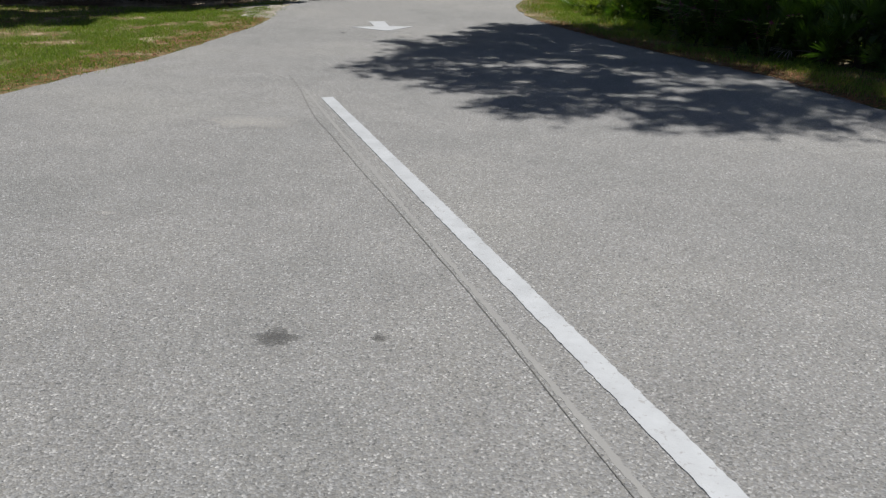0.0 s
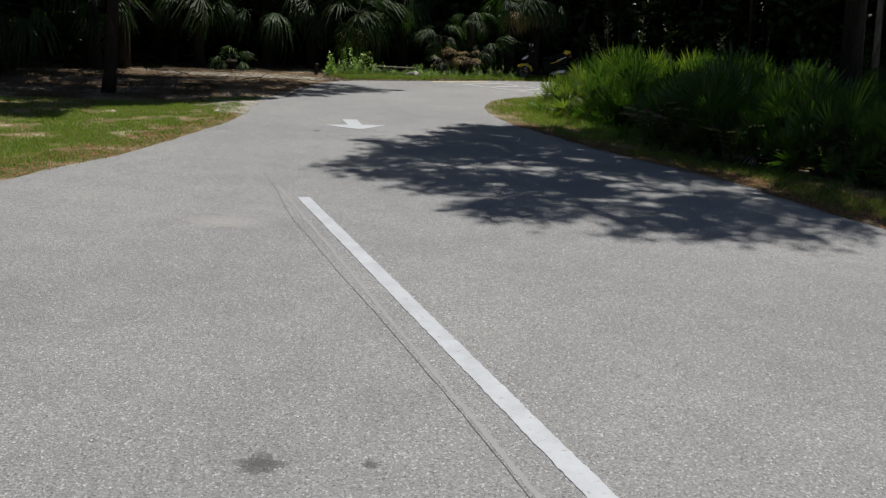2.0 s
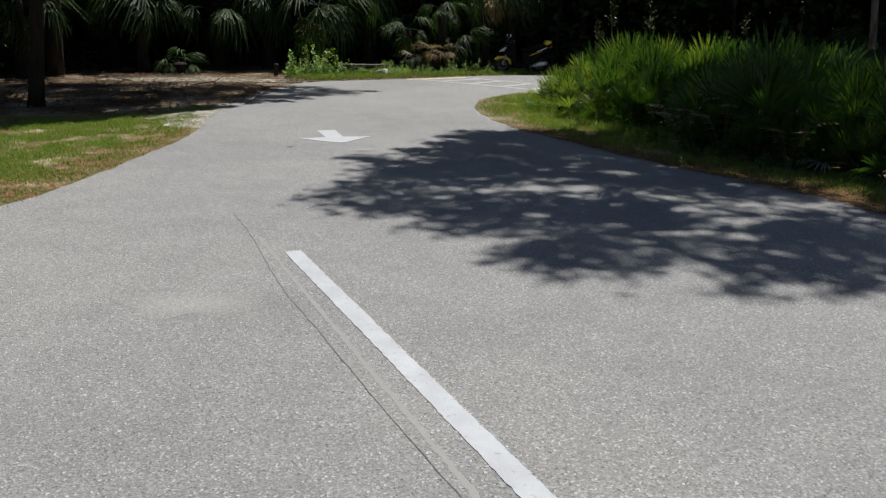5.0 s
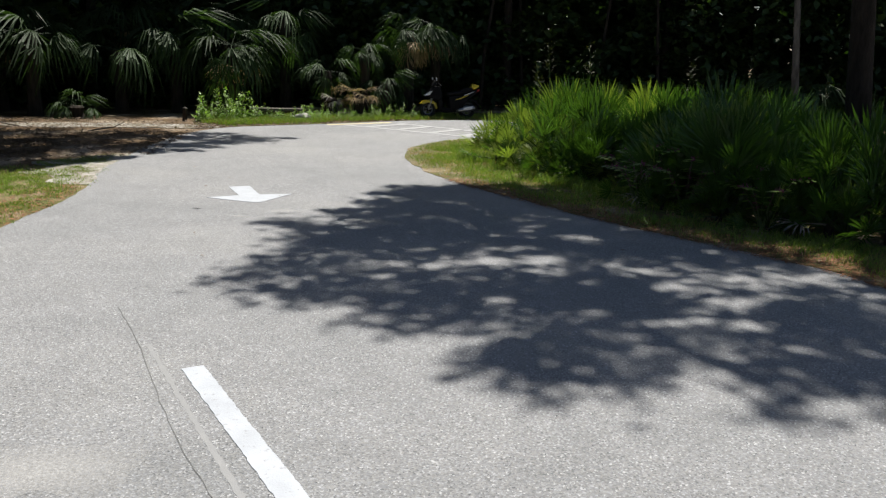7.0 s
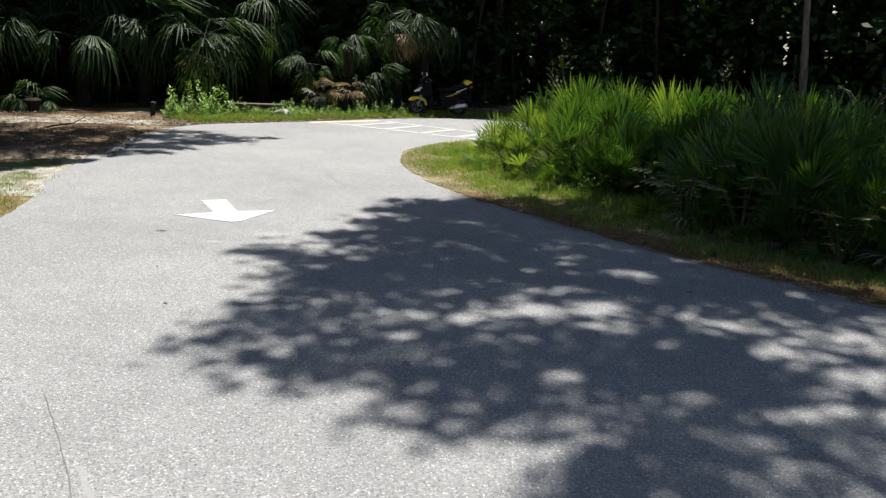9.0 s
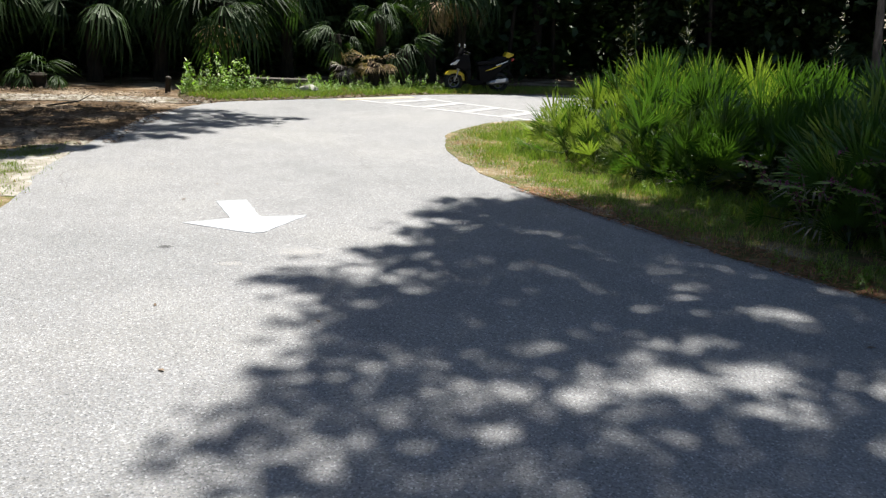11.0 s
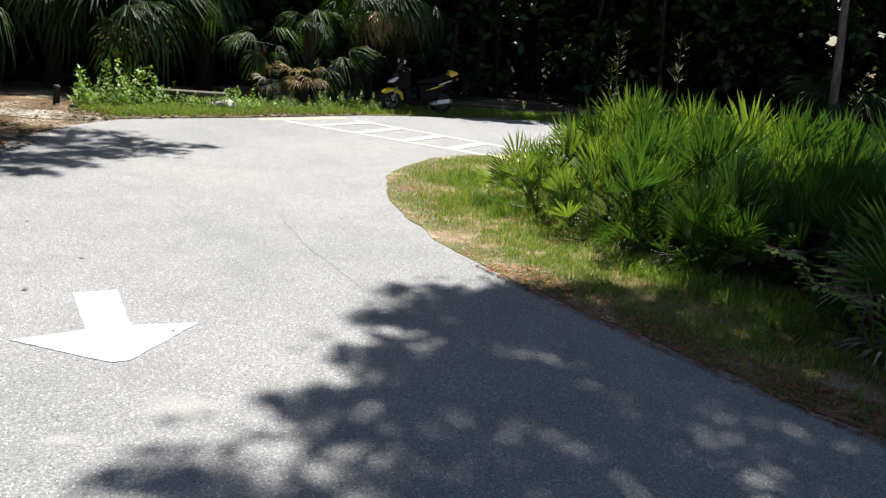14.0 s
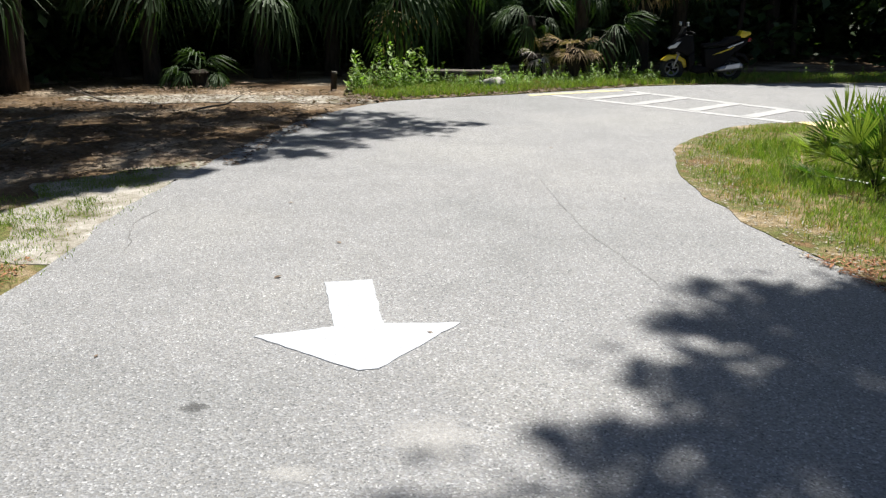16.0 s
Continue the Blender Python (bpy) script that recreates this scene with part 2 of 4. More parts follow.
# ---- ground, road and markings ----
GROUND_Z, ISLAND_Z = -0.02, 0.005
ROAD_EDGE = soft_curve([(-19, -13), (-19, 1.5), (-10, 3.0), (-6.2, 4.6), (-4.9, 5.7), (-4.42, 6.5), (-4.15, 7.6), (-3.88, 8.5), (-3.68, 9.85), (-3.55, 11.2),
                        (-3.48, 12.4), (-3.57, 13.3), (-3.72, 14.4), (-3.7, 15.4), (-3.72, 16.6), (-3.62, 18.2), (-3.4, 19.6), (-2.9, 20.8), (-2.25, 21.35), (-0.93, 22.1),
                        (0.02, 22.7), (1.3, 23.55), (2.1, 23.9), (3.2, 24.2), (4.5, 24.5), (7.5, 24.7), (11.5, 23.6), (15.5, 20), (18, 14), (19.5, 6), (20, 1.5), (20, -13)], 6)
ISLAND_EDGE = soft_curve([(4.38, 6.6), (4.2, 7.1), (3.95, 7.75), (3.62, 8.75), (3.13, 9.5), (2.44, 10.66), (1.92, 11.7), (1.37, 12.9), (1.08, 13.6), (0.84, 14.55), (0.72, 15.6),
                          (0.77, 16.7), (0.94, 17.4), (1.36, 18.2), (2.0, 19.0), (2.75, 19.35), (3.9, 19.5), (5.6, 19.2), (7, 18), (7.8, 15.5), (8.1, 12), (8.3, 9), (8, 6.8), (7, 5.4), (5.6, 5.2), (4.75, 5.8)], 7, True)
ground = tagged(part("ground", slab("ground", [(-700, -700), (700, -700), (700, 700), (-700, 700)], GROUND_Z, -0.5, SOIL)), "brown sandy soil strewn with leaf litter", "ground", kind="structure")
road = tagged(part("road", slab("road", ROAD_EDGE, 0.0, -0.1, ASPHALT, 0.05)), "worn pale grey asphalt drive with exposed aggregate", "road", kind="structure")
island = tagged(part("pavement_island", slab("island", ISLAND_EDGE, ISLAND_Z, -0.05, TURF, 0.07)), "grassy island of sandy soil beside the drive", "ground", kind="structure")
LAWN = soft_curve([(-4.0, 7.6), (-3.75, 8.7), (-3.6, 10), (-3.48, 11.3), (-3.42, 12.5), (-3.5, 13.4), (-3.9, 14.3), (-4.9, 14.6), (-6.5, 14.0), (-10, 13.5), (-14, 12), (-14, 4), (-9, 3.9), (-6.0, 4.9), (-4.75, 5.9), (-4.3, 6.7)], 6, True)
lawn = tagged(part("lawn", slab("lawn", LAWN, -0.006, -0.05, TURF, 0.06)), "patchy green and straw-brown lawn beside the drive", "lawn", kind="structure")
SAND_PATCH = soft_curve([(-3.5, 13.1), (-3.56, 13.9), (-3.66, 14.8), (-3.64, 15.6), (-3.7, 16.2), (-4.25, 15.7), (-4.8, 15.0), (-4.5, 14.5), (-4.7, 14.0), (-4.2, 13.7), (-4.0, 13.2), (-3.7, 13.0)], 6, True)
sand = tagged(part("sand", slab("sand", SAND_PATCH, -0.001, -0.05, SAND, 0.2)), "patch of pale bare sand at the drive's edge", "sand", kind="structure")
SAND_STRIP = soft_curve([(-7.6, 20.7), (-6.2, 20.55), (-4.6, 20.75), (-3.3, 20.7), (-2.9, 21.05), (-3.4, 21.5), (-5.0, 21.75), (-6.8, 21.45), (-7.8, 21.2)], 6, True)
tagged(part("sand", slab("sand", SAND_STRIP, -0.008, -0.05, SAND, 0.2)), "strip of bare sandy soil before the woods", "sand", kind="structure")
VERGE = soft_curve([(-3.6, 21.7), (-2.8, 21.2), (-2.2, 21.55), (-0.93, 22.25), (0.02, 22.85), (1.3, 23.7), (2.1, 24.05), (4.5, 24.65), (8, 24.9), (8, 26.5), (2, 26.2), (-1, 24.8), (-3.5, 23.6)], 6, True)
verge = tagged(part("verge", slab("verge", VERGE, -0.004, -0.05, TURF, 0.08)), "weedy verge with yellow-green grass before the woods", "verge", kind="structure")


def stripe(name, a, b, width, mat, z=0.004, ragged=0.006, owner=None, thick=0.004):
    """A painted stripe with slightly ragged sides."""
    a, b = Vector(a), Vector(b)
    d = (b - a).normalized()
    n = Vector((-d.y, d.x))
    steps = max(2, int((b - a).length / 0.03))
    left, right = [], []
    for i in range(steps + 1):
        p = a.lerp(b, i / steps)
        left.append(p + n * (width / 2 + random.uniform(-1, 1) * ragged))
        right.append(p - n * (width / 2 + random.uniform(-1, 1) * ragged))
    verts = [(p.x, p.y, z) for p in left + right] + [(p.x, p.y, z - thick) for p in left + right]
    k = steps + 1
    faces = []
    for i in range(steps):
        faces += [(i, i + 1, k + i + 1, k + i)[::-1], (2 * k + i, 2 * k + i + 1, i + 1, i)[::-1], (k + i, k + i + 1, 3 * k + i + 1, 3 * k + i)[::-1]]
    faces += [(0, k, 3 * k, 2 * k), (k - 1, 2 * k - 1, 4 * k - 1, 3 * k - 1)[::-1]]
    return part(name, mesh_of(name, verts, faces, mat), owner)


lane = tagged(stripe("lane_line", (-1.305, 6.815), (2.92, -3.0), 0.118, WHITE_PAINT, ragged=0.004), "white painted lane line on worn asphalt", "road marking", kind="structure")
crosswalk = tagged(new("crosswalk"), "faded white ladder-style crosswalk painted on asphalt", "road marking", kind="structure")
for a, b, w in (((-0.2, 22.05), (2.72, 19.36), 0.17), ((1.15, 22.75), (3.7, 19.93), 0.17), ((0.32, 21.6), (1.40, 22.52), 0.22), ((0.98, 21.0), (1.93, 22.0), 0.22),
                ((1.66, 20.38), (2.50, 21.26), 0.22), ((2.30, 19.8), (3.08, 20.62), 0.22)):
    stripe("stripe", a, b, w, FADED_PAINT, 0.004 if (b[1] < a[1]) else 0.007, 0.012, crosswalk)
curb_pad = tagged(part("ramp_pad", slab("ramp_pad", [(2.75, 19.28), (3.95, 19.44), (4.2, 18.85), (3.0, 18.75)], 0.022, -0.03, YELLOW_PAINT, 0.02)), "faded yellow concrete ramp pad at the crosswalk", "ramp pad", kind="structure")
curb_edge = tagged(stripe("yellow_edge_line", (-0.6, 22.02), (1.0, 22.95), 0.16, YELLOW_PAINT, 0.004, 0.02), "faded yellow line along the asphalt edge", "road marking", kind="structure")


def arrow_mesh():
    half, shaft, neck, length, flat = 0.497, 0.122, 0.50, 1.14, 0.045
    pts = [(-flat, 0), (flat, 0), (half, neck - 0.06), (shaft, neck), (shaft + 0.01, length), (-shaft - 0.012, length), (-shaft + 0.004, neck), (-half, neck - 0.05)]
    ring = []
    for (x1, y1), (x2, y2) in zip(pts, pts[1:] + pts[:1]):
        n = max(2, int(math.hypot(x2 - x1, y2 - y1) / 0.05))
        for i in range(n):
            k = i / n
            ring.append((x1 + (x2 - x1) * k + random.uniform(-1, 1) * 0.005, y1 + (y2 - y1) * k + random.uniform(-1, 1) * 0.005))
    return slab("arrow", ring, 0.004, 0.0, WHITE_PAINT)


arrow = tagged(part("direction_arrow", arrow_mesh(), None, "", pose(-1.372, 11.78, 0, 0, 0, 16.0)), "white painted direction arrow on the drive", "road marking", kind="structure")


def crack(name, points, width, label, mat):
    pts = soft_curve(points, 10)
    verts, faces = [], []
    for i, p in enumerate(pts):
        d = (pts[min(i + 1, len(pts) - 1)] - pts[max(i - 1, 0)]).normalized()
        n = Vector((-d.y, d.x))
        j = n * noise.noise((p.x * 9, p.y * 9, 3)) * (0.028 if mat is HAIRLINE else 0.009)
        w = width * (0.55 + 0.6 * abs(noise.noise((p.x * 6, p.y * 6, 5))))
        verts += [(*(p + j + n * w / 2), 0.003), (*(p + j - n * w / 2), 0.003)]
        if i:
            faces.append((2 * i - 2, 2 * i, 2 * i + 1, 2 * i - 1)[::-1])
    return tagged(part(name, mesh_of(name, verts, faces, mat)), label, "pavement crack", kind="structure")


CRACK = plain_material("crack_dirt", (0.14, 0.138, 0.132), 0.95, 0.1)
HAIRLINE = plain_material("hairline_crack_dirt", (0.15, 0.147, 0.14), 0.95, 0.1)
SEAM = paint_material("worn_seam_filler", (0.23, 0.229, 0.224), (0.205, 0.205, 0.203), 0.44)
crack("paving_seam", [(-1.95, 7.9), (-1.67, 7.2), (-1.27, 6.05), (-0.97, 5.36), (-0.6, 4.5), (-0.24, 3.69), (0.32, 2.39), (0.8, 1.19), (2.36, -2.7)], 0.006, "dark paving seam beside the white lane line", CRACK)
tagged(stripe("seam_band", (-1.62, 7.2), (2.44, -2.7), 0.028, SEAM, 0.001, 0.006, thick=0.001), "pale worn band along the paving seam", "pavement seam", kind="structure")
crack("hairline_crack", [(-0.56, 15.7), (-0.42, 14.8), (-0.27, 14.03), (-0.1, 13.48), (0.07, 12.9), (0.2, 12.6), (0.55, 12.0)], 0.0045, "thin wandering crack in grey asphalt", HAIRLINE)
crack("hairline_crack", [(-3.42, 14.3), (-3.44, 13.93), (-3.32, 13.6), (-3.2, 13.3)], 0.008, "short curved crack near the asphalt edge", HAIRLINE)


def blotch(name, x, y, rx, ry, label, mat, z=0.002):
    ring = []
    for i in range(40):
        w = 2 * math.pi * i / 40
        k = 0.75 + 0.55 * noise.noise((math.cos(w) * 1.7 + x, math.sin(w) * 1.7 + y, 2))
        ring.append((x + rx * k * math.cos(w), y + ry * k * math.sin(w)))
    return tagged(part(name, slab(name, ring, z, 0.0, mat)), label, "road stain", kind="structure")


def stain_material(name, col, amount):
    """A stain that fades out into the bare asphalt in specks."""
    m, t, b = material(name, 0.6, 0.4)
    t.links.new(ramp(t, noise_of(t, 70, 5, 0.8), (0.3, tuple(c * 0.55 for c in col)), (0.7, tuple(min(1, c * 1.5) for c in col))), b.inputs["Base Color"])
    tc = t.nodes.new("ShaderNodeTexCoord")
    dist = node(t, "ShaderNodeVectorMath")
    dist.operation = "DISTANCE"
    dist.inputs[1].default_value = (0.5, 0.5, 0)
    level = node(t, "ShaderNodeVectorMath")
    level.operation = "MULTIPLY"
    level.inputs[1].default_value = (1, 1, 0)
    t.links.new(tc.outputs["Generated"], level.inputs[0])
    t.links.new(level.outputs[0], dist.inputs[0])
    n = node(t, "ShaderNodeMath")
    n.operation = "ADD"
    t.links.new(dist.outputs["Value"], n.inputs[0])
    off = node(t, "ShaderNodeMath")
    off.operation = "MULTIPLY_ADD"
    off.inputs[1].default_value, off.inputs[2].default_value = 0.9, -0.45
    t.links.new(noise_of(t, 45, 6, 0.8), off.inputs[0])
    t.links.new(off.outputs[0], n.inputs[1])
    t.links.new(ramp(t, n.outputs[0], (0.1, g(amount)), (0.62, g(0.0))), b.inputs["Alpha"])
    return m


OILY, PALE_SPOT = stain_material("oil_drip_stain", (0.05, 0.05, 0.05), 0.55), stain_material("pale_scuff", (0.42, 0.41, 0.39), 0.4)
blotch("oil_stain", -0.56, 2.0, 0.13, 0.1, "dark oil drip stain on the asphalt", OILY)
blotch("oil_stain", -0.11, 2.05, 0.045, 0.045, "small dark oil drip stain on the asphalt", OILY)
blotch("scuff_mark", -1.95, 3.4, 0.1, 0.05, "small pale scuff on the asphalt", PALE_SPOT)
blotch("scuff_mark", -1.75, 5.75, 0.55, 0.35, "broad pale scuff on the asphalt", PALE_SPOT)
blotch("scuff_mark", -1.02, 11.28, 0.22, 0.2, "round pale scuff near the arrow", PALE_SPOT)
blotch("scuff_mark", -1.49, 10.99, 0.14, 0.07, "small pale scuff near the arrow", PALE_SPOT)
blotch("oil_stain", -1.99, 11.39, 0.07, 0.05, "small dark spot on the asphalt", OILY)

# ---- plants ----


def frond_mesh(name, petiole, reach, count, sweep, droop, width, mat, cup=0.15, seed=0):
    """A fan leaf: a stalk along +x, then folded leaflets that spread and droop."""
    r = random.Random(seed)
    verts, faces = [], []

    def add(v, f):
        k = len(verts)
        verts.extend(v)
        faces.extend(tuple(i + k for i in q) for q in f)
    bow = [(petiole * s, 0, -0.12 * petiole * s * s) for s in (0, 0.35, 0.7, 1)]
    add(*tube(bow, [0.013, 0.010, 0.008, 0.006], 4))
    hub = Vector(bow[-1])
    base = len(verts)
    step = 2 * radians(sweep) / count
    lift = Vector((0, 0, width * 0.2))

    def at(a, k, fall, extra=0.0):
        d = Vector((math.cos(a), math.sin(a), cup + extra))
        return hub + d * reach * k - Vector((0, 0, fall * reach * k ** 2.6))
    for j in range(count + 1):                       # pleated inner blade
        a = step * (j - count / 2)
        verts += [at(a, 0.03, droop) + lift * 0.2, at(a, 0.17, droop) + lift]
        if j < count:
            verts += [at(a + step / 2, 0.03, droop), at(a + step / 2, 0.17, droop)]
    for j in range(count):                           # free leaflet tips
        k = base + 4 * j
        faces.extend([(k, k + 2, k + 3, k + 1), (k + 2, k + 4, k + 5, k + 3)])
        a = step * (j + 0.5 - count / 2) + r.uniform(-0.05, 0.05)
        end = (1 - 0.22 * (abs(a) / radians(sweep)) ** 2) * r.uniform(0.85, 1.08)
        fall, rise = droop * r.uniform(0.6, 1.5), r.uniform(-0.12, 0.12)
        side = Vector((-math.sin(a), math.cos(a), 0)) * width * 0.36
        mid = at(a, end * 0.7, fall, rise)
        n = len(verts)
        verts += [mid - side + lift * 0.6, mid, mid + side + lift * 0.6, at(a, end, fall * 1.05, rise)]
        faces.extend([(k + 1, k + 3, n + 1, n), (k + 3, k + 5, n + 2, n + 1), (n, n + 1, n + 3), (n + 1, n + 2, n + 3)])
    return mesh_of(name, verts, faces, mat)


PALMETTO_FRONDS = [frond_mesh("palmetto_frond", random.uniform(0.4, 0.7), random.uniform(0.42, 0.58), 18, 58, random.uniform(0.02, 0.2), 0.033, PALMETTO, 0.22, i) for i in range(7)]
# brighter copy of the palmetto leaf, with sunlight put into its colour
SUNLIT_LEAF = leaf_material("sunlit_palmetto_leaf", (0.08, 0.125, 0.02), (0.19, 0.235, 0.05), 0.4, 0.4)
PALMETTO_FRONDS += [frond_mesh("palmetto_frond", 0.55, 0.5, 18, 58, 0.1, 0.032, SUNLIT_LEAF, 0.22, 21)]
PALMETTO_DRY = frond_mesh("dry_palmetto_frond", 0.4, 0.42, 16, 90, 0.35, 0.03, GREY_DEAD, 0.05, 31)
PALM_FRONDS = [frond_mesh("palm_frond", random.uniform(0.55, 0.9), random.uniform(0.6, 0.78), 20, 100, random.uniform(1.2, 2.0), 0.07, PALM, 0.12, 40 + i) for i in range(6)]
DEAD_FRONDS = [frond_mesh("dead_frond", 0.6, 0.75, 18, 80, 0.5, 0.045, DEAD, 0.05, 60 + i) for i in range(3)]
GREY_FRONDS = [frond_mesh("bleached_frond", 0.35, 0.6, 16, 80, 0.7, 0.045, GREY_DEAD, 0.05, 70 + i) for i in range(2)]


def aim(az, el, roll=0.0):
    return Matrix.Rotation(az, 4, "Z") @ Matrix.Rotation(-el, 4, "Y") @ Matrix.Rotation(roll, 4, "X")


def palmetto(x, y, z, size, fronds, r, yellow=0.1, dry=0):
    plant = tagged(new("saw_palmetto"), "green saw palmetto clump with stiff fan fronds", "palmetto", "palmetto thicket")
    plant.matrix_world = pose(x, y, z, 0, 0, r.uniform(0, 360)) @ Matrix.Scale(size, 4)
    v, f = tube([(0, 0, -0.02), (0.03, 0.01, 0.12), (0.02, 0.03, 0.24)], [0.07, 0.06, 0.03], 7)
    part("stem", mesh_of("stem", v, f, PALM_BARK), plant)
    for i in range(fronds):
        el = math.radians(r.triangular(-10, 90, 78))
        # yellow: share of fronds that take the sunlit colour
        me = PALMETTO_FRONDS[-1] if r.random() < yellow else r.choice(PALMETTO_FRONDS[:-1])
        part("frond", me, plant, "", Matrix.Translation((0, 0, 0.16)) @ aim(i * 2.4 + r.uniform(-0.4, 0.4), el, r.uniform(-1.6, 1.6)) @ Matrix.Scale(r.uniform(0.65, 1.15), 4))
    for i in range(dry):
        part("dry_frond", PALMETTO_DRY, plant, "bleached dry frond", Matrix.Translation((0, 0, 0.16)) @ aim(r.uniform(0, 6.3), r.uniform(-0.1, 0.35)))
    return plant


def palm(x, y, trunk, crown, size, r, dead=3, label="cabbage palm with drooping dark green fan fronds", lean=0.0, heads=None, low=-50, high=70):
    """A palm: a rough trunk, a head of drooping fans and a skirt of dead ones."""
    tree = tagged(new("cabbage_palm"), label, "palm tree", "palms at the edge of the woods")
    tree.matrix_world = pose(x, y, GROUND_Z)
    top = Vector((lean, 0, trunk))
    pts = [Vector((lean * s * s, 0, trunk * s)) for s in (-0.04, 0.1, 0.3, 0.5, 0.7, 0.85, 1)]
    v, f = tube(pts, [0.2, 0.17, 0.15, 0.145, 0.15, 0.17, 0.12], 10)
    part("trunk", mesh_of("trunk", v, f, PALM_BARK), tree)
    for i in range(crown):
        el = math.radians(r.triangular(low, high, 0))
        part("frond", r.choice(heads or PALM_FRONDS), tree, "", Matrix.Translation(top) @ aim(i * 2.4 + r.uniform(-0.3, 0.3), el, r.uniform(-0.4, 0.4)) @ Matrix.Scale(size * r.uniform(0.8, 1.15), 4))
    for i in range(dead):
        part("dead_frond", r.choice(DEAD_FRONDS), tree, "brown dead hanging frond", Matrix.Translation(top - Vector((0, 0, 0.05))) @ aim(r.uniform(0, 6.3), r.uniform(-1.3, -0.6)) @ Matrix.Scale(size * r.uniform(0.8, 1.1), 4))
    return tree


def spaced(poly, gap, r, tries=4000):
    xs, ys = [p[0] for p in poly], [p[1] for p in poly]
    out = []
    for _ in range(tries):
        p = (r.uniform(min(xs), max(xs)), r.uniform(min(ys), max(ys)))
        if inside(np.array([p]), poly)[0] and all((p[0] - q[0]) ** 2 + (p[1] - q[1]) ** 2 > gap * gap for q in out):
            out.append(p)
    return out


rp = random.Random(11)
THICKET = [(2.45, 15.7), (2.55, 14.9), (2.95, 13.9), (3.35, 12.8), (3.5, 11.6), (3.9, 10.5), (4.7, 9.6), (5.8, 8.2), (7.2, 8.0), (7.6, 11), (7.2, 14.5), (6.4, 16.2), (4.2, 16.6), (3.0, 16.4)]
for x, y in spaced(THICKET, 0.53, rp):
    if math.hypot(x - 3.15, y - 12.7) < 0.5:
        continue
    # more fronds coloured as sunlit along the thicket's bright edge
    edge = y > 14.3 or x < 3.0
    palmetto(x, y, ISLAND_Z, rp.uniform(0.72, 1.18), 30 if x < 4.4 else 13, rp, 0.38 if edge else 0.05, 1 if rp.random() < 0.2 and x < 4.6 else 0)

# low young plants that close the front of the thicket
for x, y in ((2.3, 16.0), (2.3, 15.4), (2.45, 14.8), (2.65, 14.3), (2.85, 13.8), (3.0, 13.3), (3.3, 12.0), (3.4, 11.4), (3.7, 10.8), (4.05, 10.2), (4.5, 9.7), (5.1, 9.0), (5.7, 8.4)):
    # past y 14.2 nearly half the fronds get the sunlit colour
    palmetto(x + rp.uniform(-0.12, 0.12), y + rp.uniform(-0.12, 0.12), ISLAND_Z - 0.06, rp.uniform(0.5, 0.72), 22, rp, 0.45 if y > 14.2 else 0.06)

# palms before the woods: x, y, trunk height, fronds, size, dead fronds
for x, y, h, n, s, d in ((-3.1, 25.0, 1.8, 20, 0.95, 4), (-4.6, 25.3, 2.0, 16, 0.9, 0), (-5.9, 24.7, 1.6, 14, 0.9, 0), (-7.6, 23.4, 1.9, 13, 0.9, 0), (-9.6, 20.9, 1.8, 14, 0.9, 1),
                         (-0.62, 25.5, 1.2, 10, 0.58, 1), (0.46, 25.7, 1.75, 9, 0.55, 0), (1.02, 25.5, 0.9, 10, 0.56, 0), (1.75, 26.2, 2.4, 12, 0.85, 12), (2.6, 26.8, 2.5, 12, 0.85, 8),
                         (-1.8, 26.6, 2.6, 14, 0.95, 2), (-8.8, 24.6, 2.2, 14, 0.95, 1), (-10.6, 18.0, 1.6, 14, 0.9, 2), (-3.6, 27.0, 2.7, 14, 0.95, 1), (-6.2, 26.6, 2.6, 14, 0.95, 1)):
    palm(x, y, h, n, s, rp, d)
palm(13.4, 25.2, 0.9, 12, 0.8, rp, 2, "young palm with green fans before the woods")
palm(0.26, 24.8, 0.62, 16, 0.5, rp, 0, "small dead palm with brown collapsed fronds", 0.0, DEAD_FRONDS, -30, 60)
palm(-0.46, 24.8, 0.5, 8, 0.45, rp, 0, "small dead palm with bleached grey fronds", 0.0, GREY_FRONDS)
palm(-6.5, 22.9, 0.3, 10, 0.5, rp, 0, "young palm with short bright green fans")


def limb_points(a, b, sag, r):
    a, b = Vector(a), Vector(b)
    out = []
    for s in (0, 0.25, 0.5, 0.75, 1):
        p = a.lerp(b, s) + Vector((r.uniform(-1, 1), r.uniform(-1, 1), 0)) * 0.12 * (b - a).length * s * (1 - s)
        p.z += sag * math.sin(math.pi * s)
        out.append(p)
    return out


